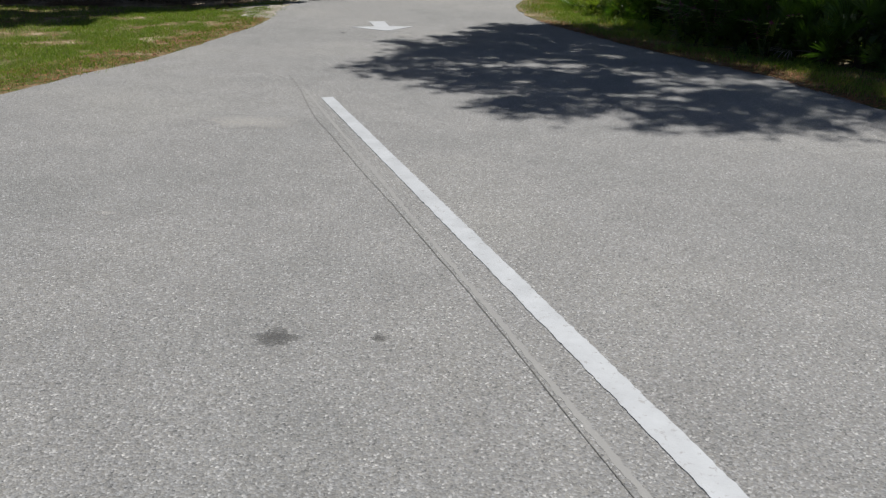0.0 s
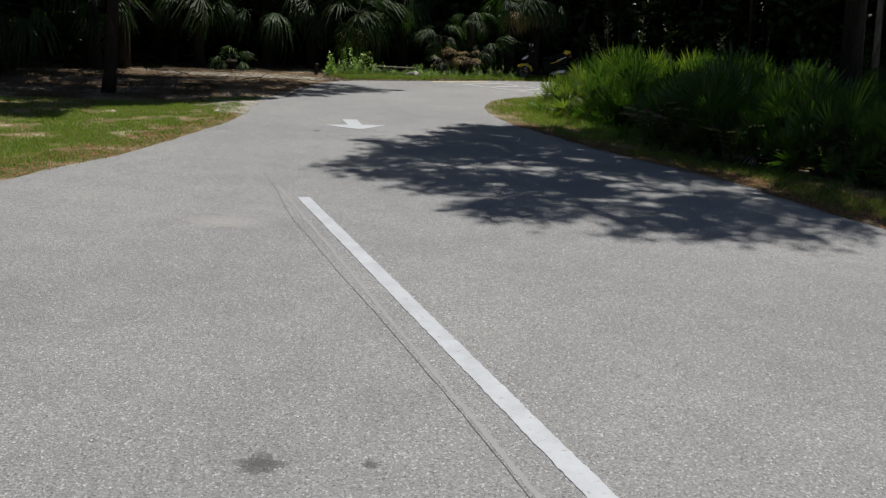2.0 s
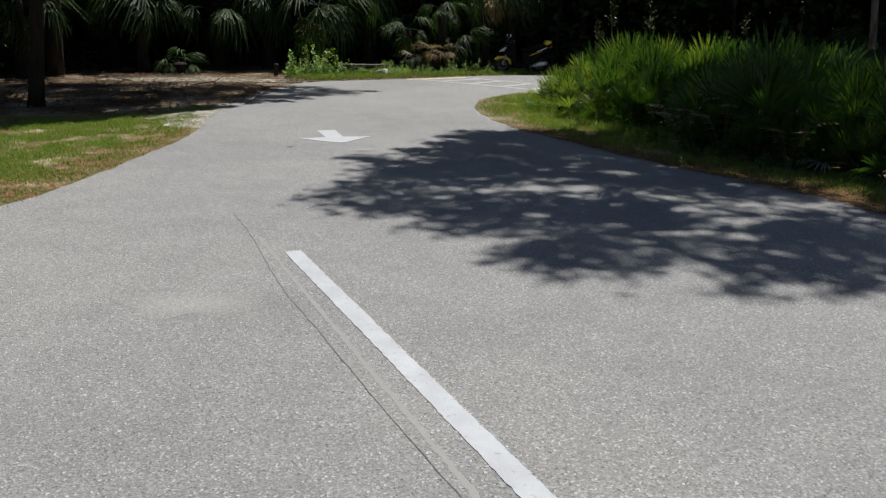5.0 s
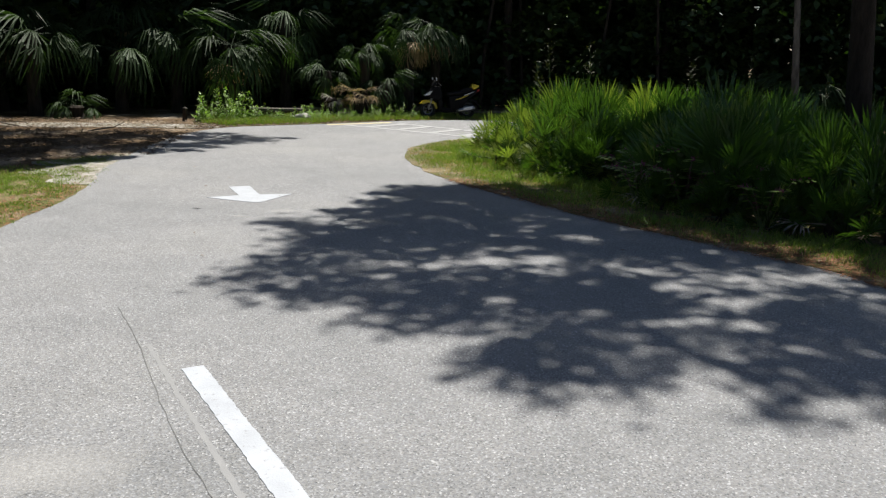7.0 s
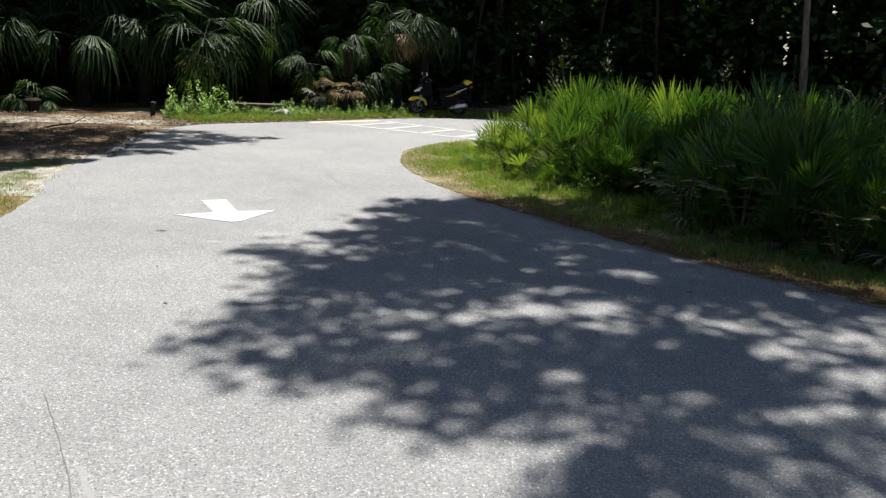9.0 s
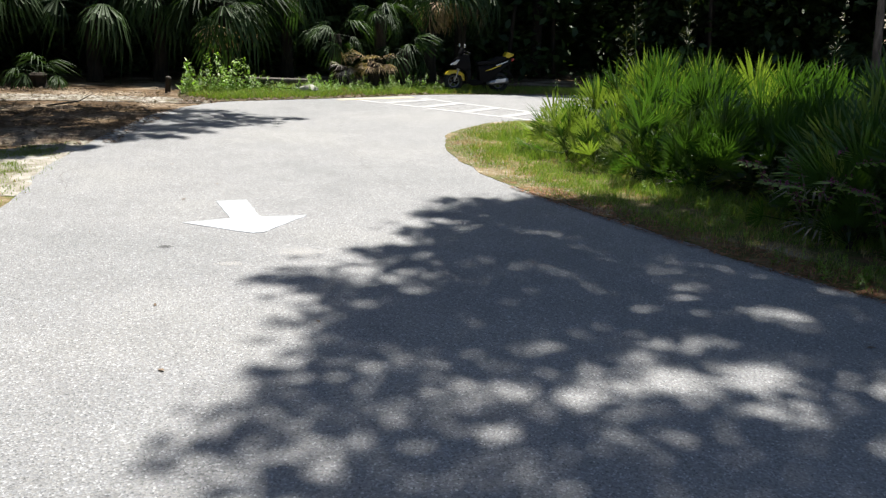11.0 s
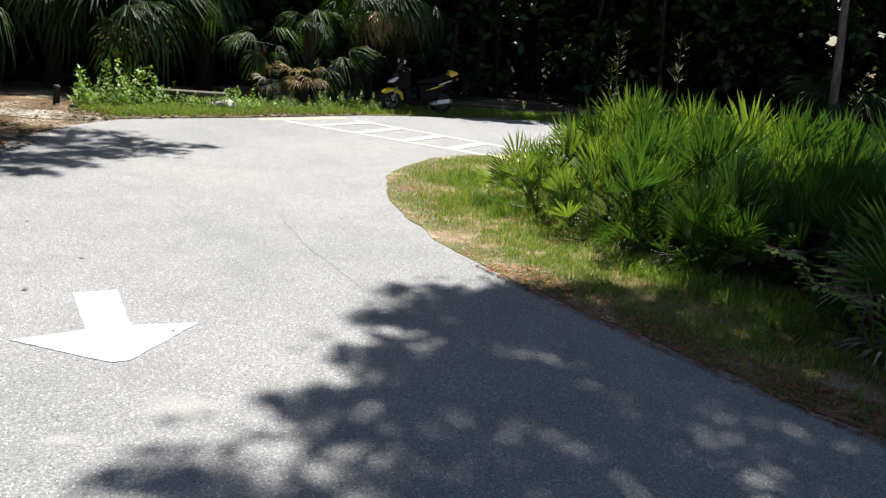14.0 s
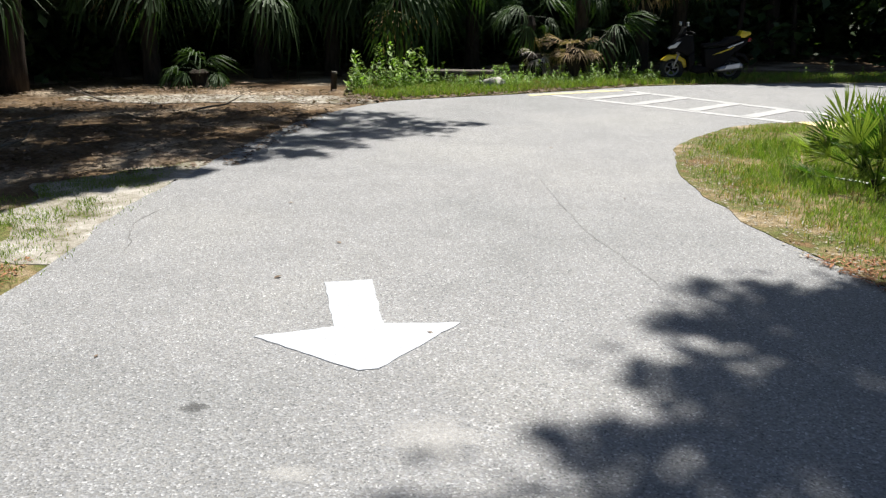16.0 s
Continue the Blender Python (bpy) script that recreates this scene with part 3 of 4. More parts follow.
def broadleaf(x, y, height, radius, tips, r, label, density=330, size=0.11, spread=0.42, inner=0.3, lean=(0, 0), bark=None, fringe=0):
    """A tree: a tapered trunk, one limb towards each tip, and small leaves along the limbs and their twigs."""
    tree = tagged(new("broadleaf_tree"), label, "tree", "trees round the drive")
    tree.matrix_world = pose(x, y, GROUND_Z)
    pts = [Vector((lean[0] * s + r.uniform(-0.05, 0.05), lean[1] * s + r.uniform(-0.05, 0.05), height * s)) for s in (-0.02, 0.06, 0.25, 0.5, 0.75, 1)]
    v, f = tube(pts, [radius * k for k in (1.35, 1.05, 0.9, 0.75, 0.5, 0.2)], 10)
    part("trunk", mesh_of("trunk", v, f, bark or BARK), tree, smooth=True)
    centres = []
    for num, (tx, ty, tz) in enumerate(tips):
        start = 0.76 if num < fringe else inner
        tip = Vector((tx - x, ty - y, tz))
        s = r.uniform(0.5, 0.92)
        root = Vector((lean[0] * s, lean[1] * s, height * s))
        root.z = min(root.z, max(tip.z - 0.3, height * 0.4))
        line = limb_points(root, tip, 0.25, r)
        v, f = tube(line, [radius * k for k in (0.36, 0.27, 0.18, 0.1, 0.03)], 6)
        part("limb", mesh_of("limb", v, f, BARK), tree, smooth=True)
        length = (tip - root).length
        for _ in range(int(density * length * (2.6 if num < fringe else 1))):
            k = start + (1 - start) * r.random() ** 0.8
            i = min(3, int(k * 4))
            p = line[i].lerp(line[i + 1], k * 4 - i)
            w = spread * (1.25 - 0.85 * k) * (0.6 + 0.8 * abs(noise.noise((p.x * 1.1, p.y * 1.1, p.z + tx))))
            gx, gy, gz = (max(-1.5, min(1.5, r.gauss(0, 1))) for _ in range(3))
            centres.append((p.x + gx * w, p.y + gy * w * 0.62, p.z + gz * w * 0.5))
    part("crown", leaf_cloud("crown", centres, size, OAK, 0.6), tree, "crown of small dark green leaves")
    return tree


SLANT = Vector((SUN.x / SUN.z, SUN.y / SUN.z))


def over(points, low, high, r):
    """Branch tips that stand between the sun and these plan points."""
    out = []
    for x, y in points:
        h = r.uniform(low, high)
        out.append((x + SLANT.x * h, y + SLANT.y * h, h))
    return out


def scattered(outline, gap, r):
    return spaced(outline, gap, r, 1500)


rt = random.Random(5)


def spray_tree(x, y, height, radius, outline, fingers, gaps, low, high, gap, r, label, leaves=40, size=0.06, lean=(0, 0), hubs=9, far=None, bark=None, solid=False):
    """A spreading tree: limbs to several hubs, twigs from the hubs, and leafy sprays that shade an outline on the ground, with openings."""
    tree = tagged(new("broadleaf_tree"), label, "tree", "trees round the drive")
    tree.matrix_world = pose(x, y, GROUND_Z)
    pts = [Vector((lean[0] * s + r.uniform(-0.05, 0.05), lean[1] * s + r.uniform(-0.05, 0.05), height * s)) for s in (-0.02, 0.06, 0.25, 0.5, 0.75, 1)]
    v, f = tube(pts, [radius * k for k in (1.35, 1.05, 0.9, 0.75, 0.5, 0.2)], 10)
    part("trunk", mesh_of("trunk", v, f, bark or BARK), tree, smooth=True)
    spots = [(px, py, 1.0) for px, py in spaced(outline, gap, r, 5000)]
    if far:
        spots += [(px, py, 1.9) for px, py in spaced(far, gap * 1.45, r, 4000)]
    for px, py in fingers:
        d = (Vector((x, y)) - Vector((px, py))).normalized()
        spots += [(px, py, 0.55), (px + d.x * 0.26, py + d.y * 0.26, 0.9)]

    def thick(tip):
        """How leafy the crown is here: full on its far side, uneven elsewhere."""
        gy = tip.y + y - SLANT.y * tip.z
        return max(0.0, min(1.5, (gy - 9.0) * 0.6)) if solid else 0.5 + 0.7 * noise.noise((tip.x * 0.8, tip.y * 0.8, 2.0))

    tips = []
    for px, py, k in spots:
        h = low + (high - low) * (0.5 + 0.5 * noise.noise((px * 0.9, py * 0.9, 4.0)) + r.uniform(-0.18, 0.18))
        tips.append((Vector((px + SLANT.x * h - x, py + SLANT.y * h - y, h)), k))
    seeds = [tips[i][0] for i in range(0, len(tips), max(1, len(tips) // hubs))][:hubs]
    groups = [[] for _ in seeds]
    for tip, k in tips:
        groups[min(range(len(seeds)), key=lambda q: (seeds[q] - tip).length)].append((tip, k))
    centres = []
    for group in groups:
        if not group:
            continue
        mid = sum((tip for tip, _ in group), Vector()) / len(group)
        share = r.uniform(0.5, 0.85)
        root = Vector((lean[0] * share, lean[1] * share, height * share))
        root.z = min(root.z, mid.z - 0.4)
        hub = root.lerp(mid, 0.78)
        v, f = tube(limb_points(root, hub, 0.3, r), [radius * k for k in (0.38, 0.3, 0.23, 0.17, 0.11)], 7)
        limb = part("limb", mesh_of("limb", v, f, BARK), tree, smooth=True)
        tv, tf = [], []
        for tip, k in group:
            line = limb_points(hub, tip, 0.12, r)
            v, f = tube(line, [radius * q for q in (0.075, 0.06, 0.045, 0.03, 0.012)], 4)
            tf += [tuple(i + len(tv) for i in q) for q in f]
            tv += v
            out = (tip - hub)
            out = out.normalized() if out.length > 0.05 else Vector((-1, 0, 0))
            turn = r.uniform(-0.7, 0.7)
            out = Vector((out.x * math.cos(turn) - out.y * math.sin(turn), out.x * math.sin(turn) + out.y * math.cos(turn), out.z * 0.4))
            for _ in range(int(leaves * k * (0.75 + 0.72 * thick(tip)))):
                q = r.random() ** 0.8
                w = 0.035 + 0.2 * q * k ** 0.5
                p = tip - out * (0.62 * q * k ** 0.5) + Vector((r.gauss(0, w), r.gauss(0, w), r.gauss(0, 0.07)))
                gx, gy = p.x + x - SLANT.x * p.z, p.y + y - SLANT.y * p.z
                if any((gx - a) ** 2 + ((gy - b) * 1.25) ** 2 < (c * r.uniform(0.5, 1.0)) ** 2 for a, b, c in gaps) and r.random() < 0.85:
                    continue
                centres.append(tuple(p))
            for _ in range(int(leaves * 0.22) if k >= 1 else 0):      # loose leaves between the sprays
                p = tip + Vector((r.gauss(0, 0.2), r.gauss(0, 0.2), r.gauss(0, 0.15)))
                gx, gy = p.x + x - SLANT.x * p.z, p.y + y - SLANT.y * p.z
                if not any((gx - a) ** 2 + ((gy - b) * 1.25) ** 2 < (c * 0.85) ** 2 for a, b, c in gaps):
                    centres.append(tuple(p))
        part("twigs", mesh_of("twigs", tv, tf, BARK), limb)
    part("crown", leaf_cloud("crown", centres, size, OAK, 0.6), tree, "crown of small dark green leaves")
    return tree


SHADE = [(0.5, 12.95), (0.1, 12.35), (-0.1, 11.9), (-0.35, 11.3), (-0.4, 10.75), (-0.85, 10.4), (-0.85, 9.8), (-1.0, 9.35), (-0.95, 8.95), (-1.2, 8.5), (-0.9, 8.1), (-0.35, 8.15), (-0.15, 7.5), (0.45, 7.4), (0.62, 6.95), (0.35, 6.6), (0.6, 6.35),
         (1.1, 6.35), (1.6, 6.15), (2.3, 6.05), (3.2, 5.9), (4.2, 6.6), (3.7, 8.6), (2.5, 10.8), (1.8, 12.2), (1.5, 13.2)]
OVER_THICKET = [(4.2, 6.6), (6.2, 6.8), (7.6, 9), (7.4, 13.5), (4.8, 13.5), (3.6, 13.4), (2.4, 13.3), (1.6, 13.2), (1.8, 12.2), (2.5, 10.8), (3.7, 8.6)]
FINGERS = [(-1.33, 10.62), (-1.06, 9.87), (-1.25, 9.29), (-1.32, 8.85), (-1.54, 8.45), (-1.3, 8.2), (-0.52, 7.56), (-0.18, 7.3), (0.04, 6.57), (0.3, 6.72), (0.3, 6.42), (0.45, 6.2), (-0.62, 11.3), (-0.3, 11.8), (-0.1, 12.42), (0.28, 13.05), (1.5, 5.92), (2.2, 5.85)]
GAPS = [(0.2, 9.46, 0.18), (0.85, 9.05, 0.24), (1.25, 9.05, 0.25), (1.05, 10.05, 0.15), (0.65, 7.95, 0.14), (1.9, 9.9, 0.24), (1.23, 7.62, 0.17), (1.62, 7.38, 0.18), (2.05, 8.24, 0.17), (2.4, 7.78, 0.2), (2.2, 7.3, 0.18),
        (1.62, 6.45, 0.15), (2.3, 6.85, 0.14), (0.3, 8.92, 0.13), (-0.15, 8.6, 0.12), (-0.9, 9.6, 0.12), (-0.88, 8.36, 0.09), (-0.32, 10.42, 0.1), (1.42, 8.38, 0.14), (2.9, 9.3, 0.18)]
spray_tree(6.6, 12.6, 9.6, 0.17, SHADE, FINGERS, GAPS, 6.8, 8.6, 0.26, rt, "spreading tree with a dark brown trunk over the palmettos", 92, 0.066, (-0.8, 0.2), 12, OVER_THICKET, None, True)
broadleaf(-6.85, 15.3, 7.6, 0.115, over([(-3.9, 15.6), (-4.6, 15.2), (-5.4, 14.6), (-6.4, 13.2), (-6.3, 11.4), (-7.6, 10.4), (-8.8, 12.2), (-9.2, 14.4), (-8.0, 16.6), (-6.4, 17.0), (-5.0, 17.4)], 5.6, 7.4, rt), rt,
          "slender dark tree leaning beside the lawn", 330, 0.14, 0.55, 0.3, (0.9, 0.1))
spray_tree(-9.2, 21.6, 8.6, 0.2, [(-1.7, 18.8), (-2.2, 18.1), (-2.5, 17.3), (-3.2, 16.6), (-3.8, 16.2), (-4.5, 15.4), (-5.2, 14.9), (-8, 14), (-11.5, 14.5), (-11.5, 19.6), (-7, 19.9), (-4, 20.1), (-3.0, 19.8), (-2.2, 19.4)],
           [(-1.16, 18.74), (-1.6, 18.3), (-2.0, 17.75), (-2.35, 17.03), (-2.7, 16.5), (-3.3, 16.1)], [(-4.2, 18.2, 0.35), (-5.4, 17.2, 0.4), (-3.2, 17.9, 0.22), (-6.4, 18.6, 0.4), (-4.9, 19.3, 0.3), (-7.3, 16.6, 0.4), (-3.4, 19.1, 0.25)],
           6.2, 8.0, 0.4, rt, "spreading dark tree at the edge of the woods", 66, 0.085, (0.5, 0), 12, [(-4.1, 16.6), (-5.2, 15.3), (-8, 14.2), (-11.5, 14.6), (-11.5, 19.8), (-7, 19.8), (-4.2, 19.8)])
# added tree, its crown out of view, to darken the left palms
spray_tree(-7.4, 27.6, 9.0, 0.16, [(-12, 21.6), (-8.2, 22.4), (-6.6, 23.4), (-4.0, 24.0), (-3.7, 26.5), (-12, 26.5)], [], [(-6.0, 23.9, 0.5), (-5.0, 24.6, 0.3), (-7.6, 22.9, 0.35)],
           6.0, 8.5, 0.5, rt, "woodland tree added to shade the palms", 95, 0.13, (0.6, -1.2), 8)
# another added tree whose unseen crown shades the scooter and road edge
spray_tree(5.6, 30.6, 9.0, 0.16, [(2.3, 24.6), (3.2, 24.4), (4.6, 24.1), (6, 24.15), (9.5, 24.2), (9.5, 27.4), (2.2, 27.4), (2.0, 25.6)], [(2.6, 24.3), (3.6, 24.1), (5.0, 23.9), (6.4, 23.9)], [(2.1, 24.5, 0.25), (3.5, 25.4, 0.2)],
           6.0, 8.5, 0.5, rt, "woodland tree added to shade the scooter and roadside", 95, 0.13, (-0.4, -1.2), 8)

broadleaf(13.0, 24.6, 8.2, 0.11, [(13.0 + math.cos(a) * 2, 26.0 + math.sin(a) * 1.6, rt.uniform(5.6, 8.6)) for a in (0.2, 1.3, 2.4, 3.4, 4.6, 5.6)], rt,
          "slim pale-barked tree standing before the woods", 90, 0.3, 0.6, 0.3, (-0.9, 0.1), PALE_BARK)

for x, y, h, lx in ((4.4, 29.2, 7.4, 0.7), (6.2, 30.4, 8.0, -0.6), (8.4, 29.6, 8.2, 0.9), (10.4, 28.6, 7.8, -0.5)):
    broadleaf(x, y, h, 0.06, [(x + math.cos(a) * 1.4 + lx, y + math.sin(a) * 1.4, rt.uniform(0.62, 1.0) * h) for a in (0.4, 1.7, 3.0, 4.2, 5.4)], rt,
              "slender dark-barked sapling in the dim woods", 60, 0.3, 0.5, 0.3, (lx, 0.1))

# the woods: trees along a bow round the drive
# its stretch behind the camera is unseen, added to cut the sky light
BOW = soft_curve([(-19, 6), (-14.5, 11.5), (-12, 16), (-10.2, 20), (-8, 23.6), (-4.5, 26.0), (-1, 27.2), (3, 28), (8, 28.6), (14, 26), (19, 20.5), (23.5, 13), (24.5, 4), (25, -6), (20, -16), (8, -20), (-8, -20), (-20, -16), (-24, -6), (-22, 2)], 8, True)
BOW.append(BOW[0])


def along(k, out):
    """A plan point at share k along the bow, out metres behind it."""
    f = k * (len(BOW) - 1)
    i = min(len(BOW) - 2, int(f))
    p, d = BOW[i].lerp(BOW[i + 1], f - i), (BOW[i + 1] - BOW[i]).normalized()
    return p.x - d.y * out, p.y + d.x * out


rw = random.Random(23)
for i in range(66):
    k = (i + rw.uniform(0.1, 0.9)) / 66
    x, y = along(k, 3.6 + rw.random() * 8)
    h = rw.uniform(6.2, 8.6) if y > 18 else rw.uniform(9, 14)
    tips = [(x + math.cos(a) * q, y + math.sin(a) * q, h * rw.uniform(0.5, 1.0)) for a, q in ((j * 0.79 + rw.uniform(-0.3, 0.3), rw.uniform(1.6, 3.4)) for j in range(8))]
    broadleaf(x, y, h, rw.uniform(0.09, 0.18), tips, rw, "tall shaded woodland tree with a dense crown", 60, 0.4, 0.8, 0.25, (rw.uniform(-0.6, 0.6), rw.uniform(-0.3, 0.3)))


def wood_mass(name, count, near, far, low, high, size, label, thin=-0.1, mat=OAK):
    c = []
    while len(c) < count:
        x, y = along(rng.uniform(0, 0.52) if rng.random() < 0.85 else rng.random(), rng.uniform(near, far))
        z = low + (high - low) * rng.random()
        if noise.noise((x * 0.8, y * 0.8, z * 1.1)) > thin:
            c.append((x, y, z))
    return tagged(part(name, leaf_cloud(name, c, size, mat, 0.25)), label, "undergrowth", kind="stuff")


xy = np.array(spaced(THICKET, 0.09, random.Random(8), 9000))
xy = np.repeat(xy, 7, 0) + rng.normal(0, 0.06, (len(xy) * 7, 2))
tagged(part("thicket_understorey", leaf_cloud("thicket_understorey", np.column_stack([xy, rng.uniform(0.01, 0.62, len(xy))]), 0.07, OAK, 0.25)), "dark tangled leaves under the palmettos", "undergrowth", kind="stuff")
wood_mass("undergrowth", 40000, 0.3, 6, 0.0, 3.8, 0.16, "dark tangled understorey leaves in deep shade", 0.0)
wood_mass("thick_woods", 52000, 6, 13, -0.1, 5.5, 0.5, "dense dark woods closing the view", -0.8)
wood_mass("far_woods", 40000, 12, 17, -0.1, 10, 0.8, "dense dark woods closing the view", -0.9)
# leaf layer above the view, added to block sun from the woods
wood_mass("wood_canopy", 46000, 1.6, 14, 4.4, 8.2, 0.45, "unseen leaf canopy added to keep the woods dim", -0.12)

# ---- grass, weeds and litter ----


def points_in(poly, count):
    p = np.array([(q[0], q[1]) for q in poly])
    lo, hi = p.min(0), p.max(0)
    out = np.empty((0, 2))
    while len(out) < count:
        c = rng.uniform(lo, hi, (count * 2, 2))
        out = np.concatenate([out, c[inside(c, poly)]])
    return out[:count]


def grass_patch(name, poly, count, z, height, width, mat, label, seed, thin=0.0, lean=0.9, rim_gap=0.5):
    xy = points_in(poly, count)
    xy = xy[(lumps(xy, 1.3, seed) * 0.7 + lumps(xy, 4.0, seed + 3) * 0.5) > thin + rng.normal(0, 0.12, len(xy))]
    rim = np.array([(p.x, p.y) for p in ROAD_EDGE + ISLAND_EDGE])
    rim = rim[(rim[:, 1] > 4) & (np.abs(rim[:, 0]) < 9)]
    far = np.sqrt(((xy[:, None] - rim[None]) ** 2).sum(2)).min(1)
    xy = xy[rng.random(len(xy)) < np.clip((far - 0.03) / rim_gap, 0.06, 1)]
    return tagged(part(name, blades(name, xy, z, height, width, mat, lean, 0.6)), label, "grass", kind="stuff")


ISLAND_FRONT = [(4.3, 6.7), (3.95, 7.75), (3.62, 8.75), (3.13, 9.5), (2.44, 10.66), (1.95, 11.7), (1.42, 12.9), (1.12, 13.6), (0.88, 14.55), (0.78, 15.6), (0.82, 16.7), (1.0, 17.4), (1.42, 18.15), (2.05, 18.9), (2.8, 19.2),
                (4.6, 19.2), (4.8, 16.8), (3.0, 16.5), (2.5, 15.4), (3.0, 13.9), (3.6, 12), (4.4, 10), (5.2, 8.5), (5.4, 6.5)]
grass_patch("verge_grass", ISLAND_FRONT, 75000, ISLAND_Z, 0.05, 0.0055, GRASS, "yellow-green rough grass on the sandy island", 2.0, -0.1)
grass_patch("verge_grass", ISLAND_FRONT, 15000, ISLAND_Z, 0.045, 0.006, DRY_GRASS, "dry straw-coloured grass on the sandy island", 8.0, -0.1)
CORE = [(1.7, 17.6), (1.5, 15.8), (1.9, 14.2), (2.6, 12.8), (3.2, 11.2), (3.9, 11.4), (3.2, 13.5), (2.7, 15.3), (3.2, 16.8), (4.2, 17.2), (3.8, 18.6)]
grass_patch("tall_grass", CORE, 11000, ISLAND_Z, 0.1, 0.008, GRASS, "longer green grass round the palmetto roots", 5.0, 0.0, 0.8)
grass_patch("lawn_grass", LAWN, 95000, -0.006, 0.04, 0.0065, GRASS, "short patchy green lawn grass", 14.0, -0.1)
grass_patch("lawn_grass", [(-3.5, 12.2), (-3.5, 13.3), (-4.2, 14.0), (-6.2, 13.7), (-6.4, 9), (-4.6, 6.6), (-4.2, 7.5), (-3.75, 9.5)], 60000, -0.006, 0.028, 0.005, GRASS, "short patchy green lawn grass", 14.0, -0.15)
grass_patch("lawn_grass", LAWN, 12000, -0.006, 0.035, 0.008, DRY_GRASS, "straw-brown dry lawn grass", 17.0, -0.05)
VERGE_FRONT = [(-3.5, 21.8), (-2.8, 21.35), (-2.2, 21.65), (-0.93, 22.35), (0.02, 22.95), (1.3, 23.8), (2.1, 24.15), (4.5, 24.75), (8, 25), (8, 26.2), (2, 26), (-1, 24.8), (-3.5, 23.6)]
grass_patch("roadside_grass", VERGE_FRONT, 40000, -0.004, 0.085, 0.012, GRASS, "yellow-green roadside grass before the woods", 4.0, -0.25)


def weed_mesh(seed):
    """A leafy upright weed: a stalk with small leaves all the way up."""
    r = random.Random(seed)
    h = r.uniform(0.3, 0.75)
    line = [Vector((0.1 * h * math.sin(3 * s + seed), 0.08 * h * s, h * s)) for s in (0, 0.33, 0.66, 1)]
    verts, faces = tube(line, [0.006, 0.005, 0.004, 0.002], 4)
    for i in range(85):
        s = r.random() ** 0.9
        k = min(2, int(s * 3))
        p = line[k].lerp(line[k + 1], s * 3 - k)
        a, size = r.uniform(0, 6.28), r.uniform(0.03, 0.065) * (1.25 - 0.6 * s)
        d = Vector((math.cos(a), math.sin(a), r.uniform(-0.1, 0.7)))
        e = Vector((-math.sin(a), math.cos(a), 0)) * size * 0.45
        p = p + d * r.uniform(0.0, 0.14) * (1.1 - s)
        n = len(verts)
        verts += [p, p + d * size * 0.8 + e, p + d * size * 1.8, p + d * size * 0.8 - e]
        faces += [(n, n + 1, n + 2, n + 3)]
    return verts, faces


WEED_MESHES = [mesh_of("weed", *weed_mesh(i), WEED) for i in range(6)]
rb = random.Random(3)


def weed_at(x, y, z, size):
    w = tagged(part("weed", rb.choice(WEED_MESHES), None, "", pose(x, y, z, 0, 0, rb.uniform(0, 360)) @ Matrix.Scale(size, 4)), "bright green leafy weed on the verge", "weed", "weeds on the verge")
    return w


for i in range(150):
    x = rb.uniform(-3.75, -1.0)
    weed_at(x, 22.25 + (x + 3.7) * 0.3 + rb.uniform(0, 1.2), GROUND_Z, rb.uniform(0.45, 0.95) * (1.15 if x < -2.4 and rb.random() < 0.35 else 0.62))
for i in range(110):
    x = rb.uniform(-1.3, 1.9)
    weed_at(x, 23.1 + (x + 1) * 0.42 + rb.uniform(0, 1.2), GROUND_Z, rb.uniform(0.3, 0.6))
for i in range(26):
    x = rb.uniform(2.0, 7.5)
    weed_at(x, 25.2 + rb.uniform(0, 0.9), GROUND_Z, rb.uniform(0.25, 0.5))
for i in range(40):
    weed_at(rb.uniform(2.3, 3.2), rb.uniform(10.2, 14.5), ISLAND_Z, rb.uniform(0.15, 0.3))

grass_patch("roadside_grass", VERGE_FRONT, 9000, -0.004, 0.07, 0.012, DRY_GRASS, "straw-yellow roadside grass before the woods", 9.0, -0.2)

grass_patch("sand_grass", SAND_PATCH, 16000, -0.001, 0.024, 0.0035, GRASS, "sparse grass growing through pale sand", 21.0, 0.12, 0.9, 0.3)

# fallen leaves
LAWN_RIM = [(-4.42, 6.6), (-4.12, 7.65), (-3.85, 8.6), (-3.66, 9.9), (-3.54, 11.2), (-3.5, 12.4), (-3.7, 13.2), (-4.1, 12.4), (-4.15, 11.2), (-4.4, 9.9), (-4.7, 8.7), (-5.2, 7.2), (-5.4, 6.0), (-4.9, 5.9)]
xy = points_in(LAWN_RIM, 3500)
tagged(part("leaf_litter", leaf_cloud("leaf_litter", np.column_stack([xy, rng.uniform(0.0, 0.012, len(xy))]), 0.012, RUST, 2.5, 4)), "rust-brown dead grass along the lawn's edge", "leaf litter", kind="stuff")
LITTER_AREA = [(-3.4, 16), (-3.3, 20), (-2.8, 20.9), (-3.6, 22.4), (-9, 23), (-11, 17), (-9, 14.2), (-5.5, 14.6)]
xy = points_in(LITTER_AREA, 10000)
tagged(part("leaf_litter", leaf_cloud("leaf_litter", np.column_stack([xy, np.full(len(xy), 0.006) + rng.uniform(0, 0.012, len(xy))]), 0.034, LITTER, 2.2)), "brown fallen leaves strewn over sandy ground", "leaf litter", kind="stuff")
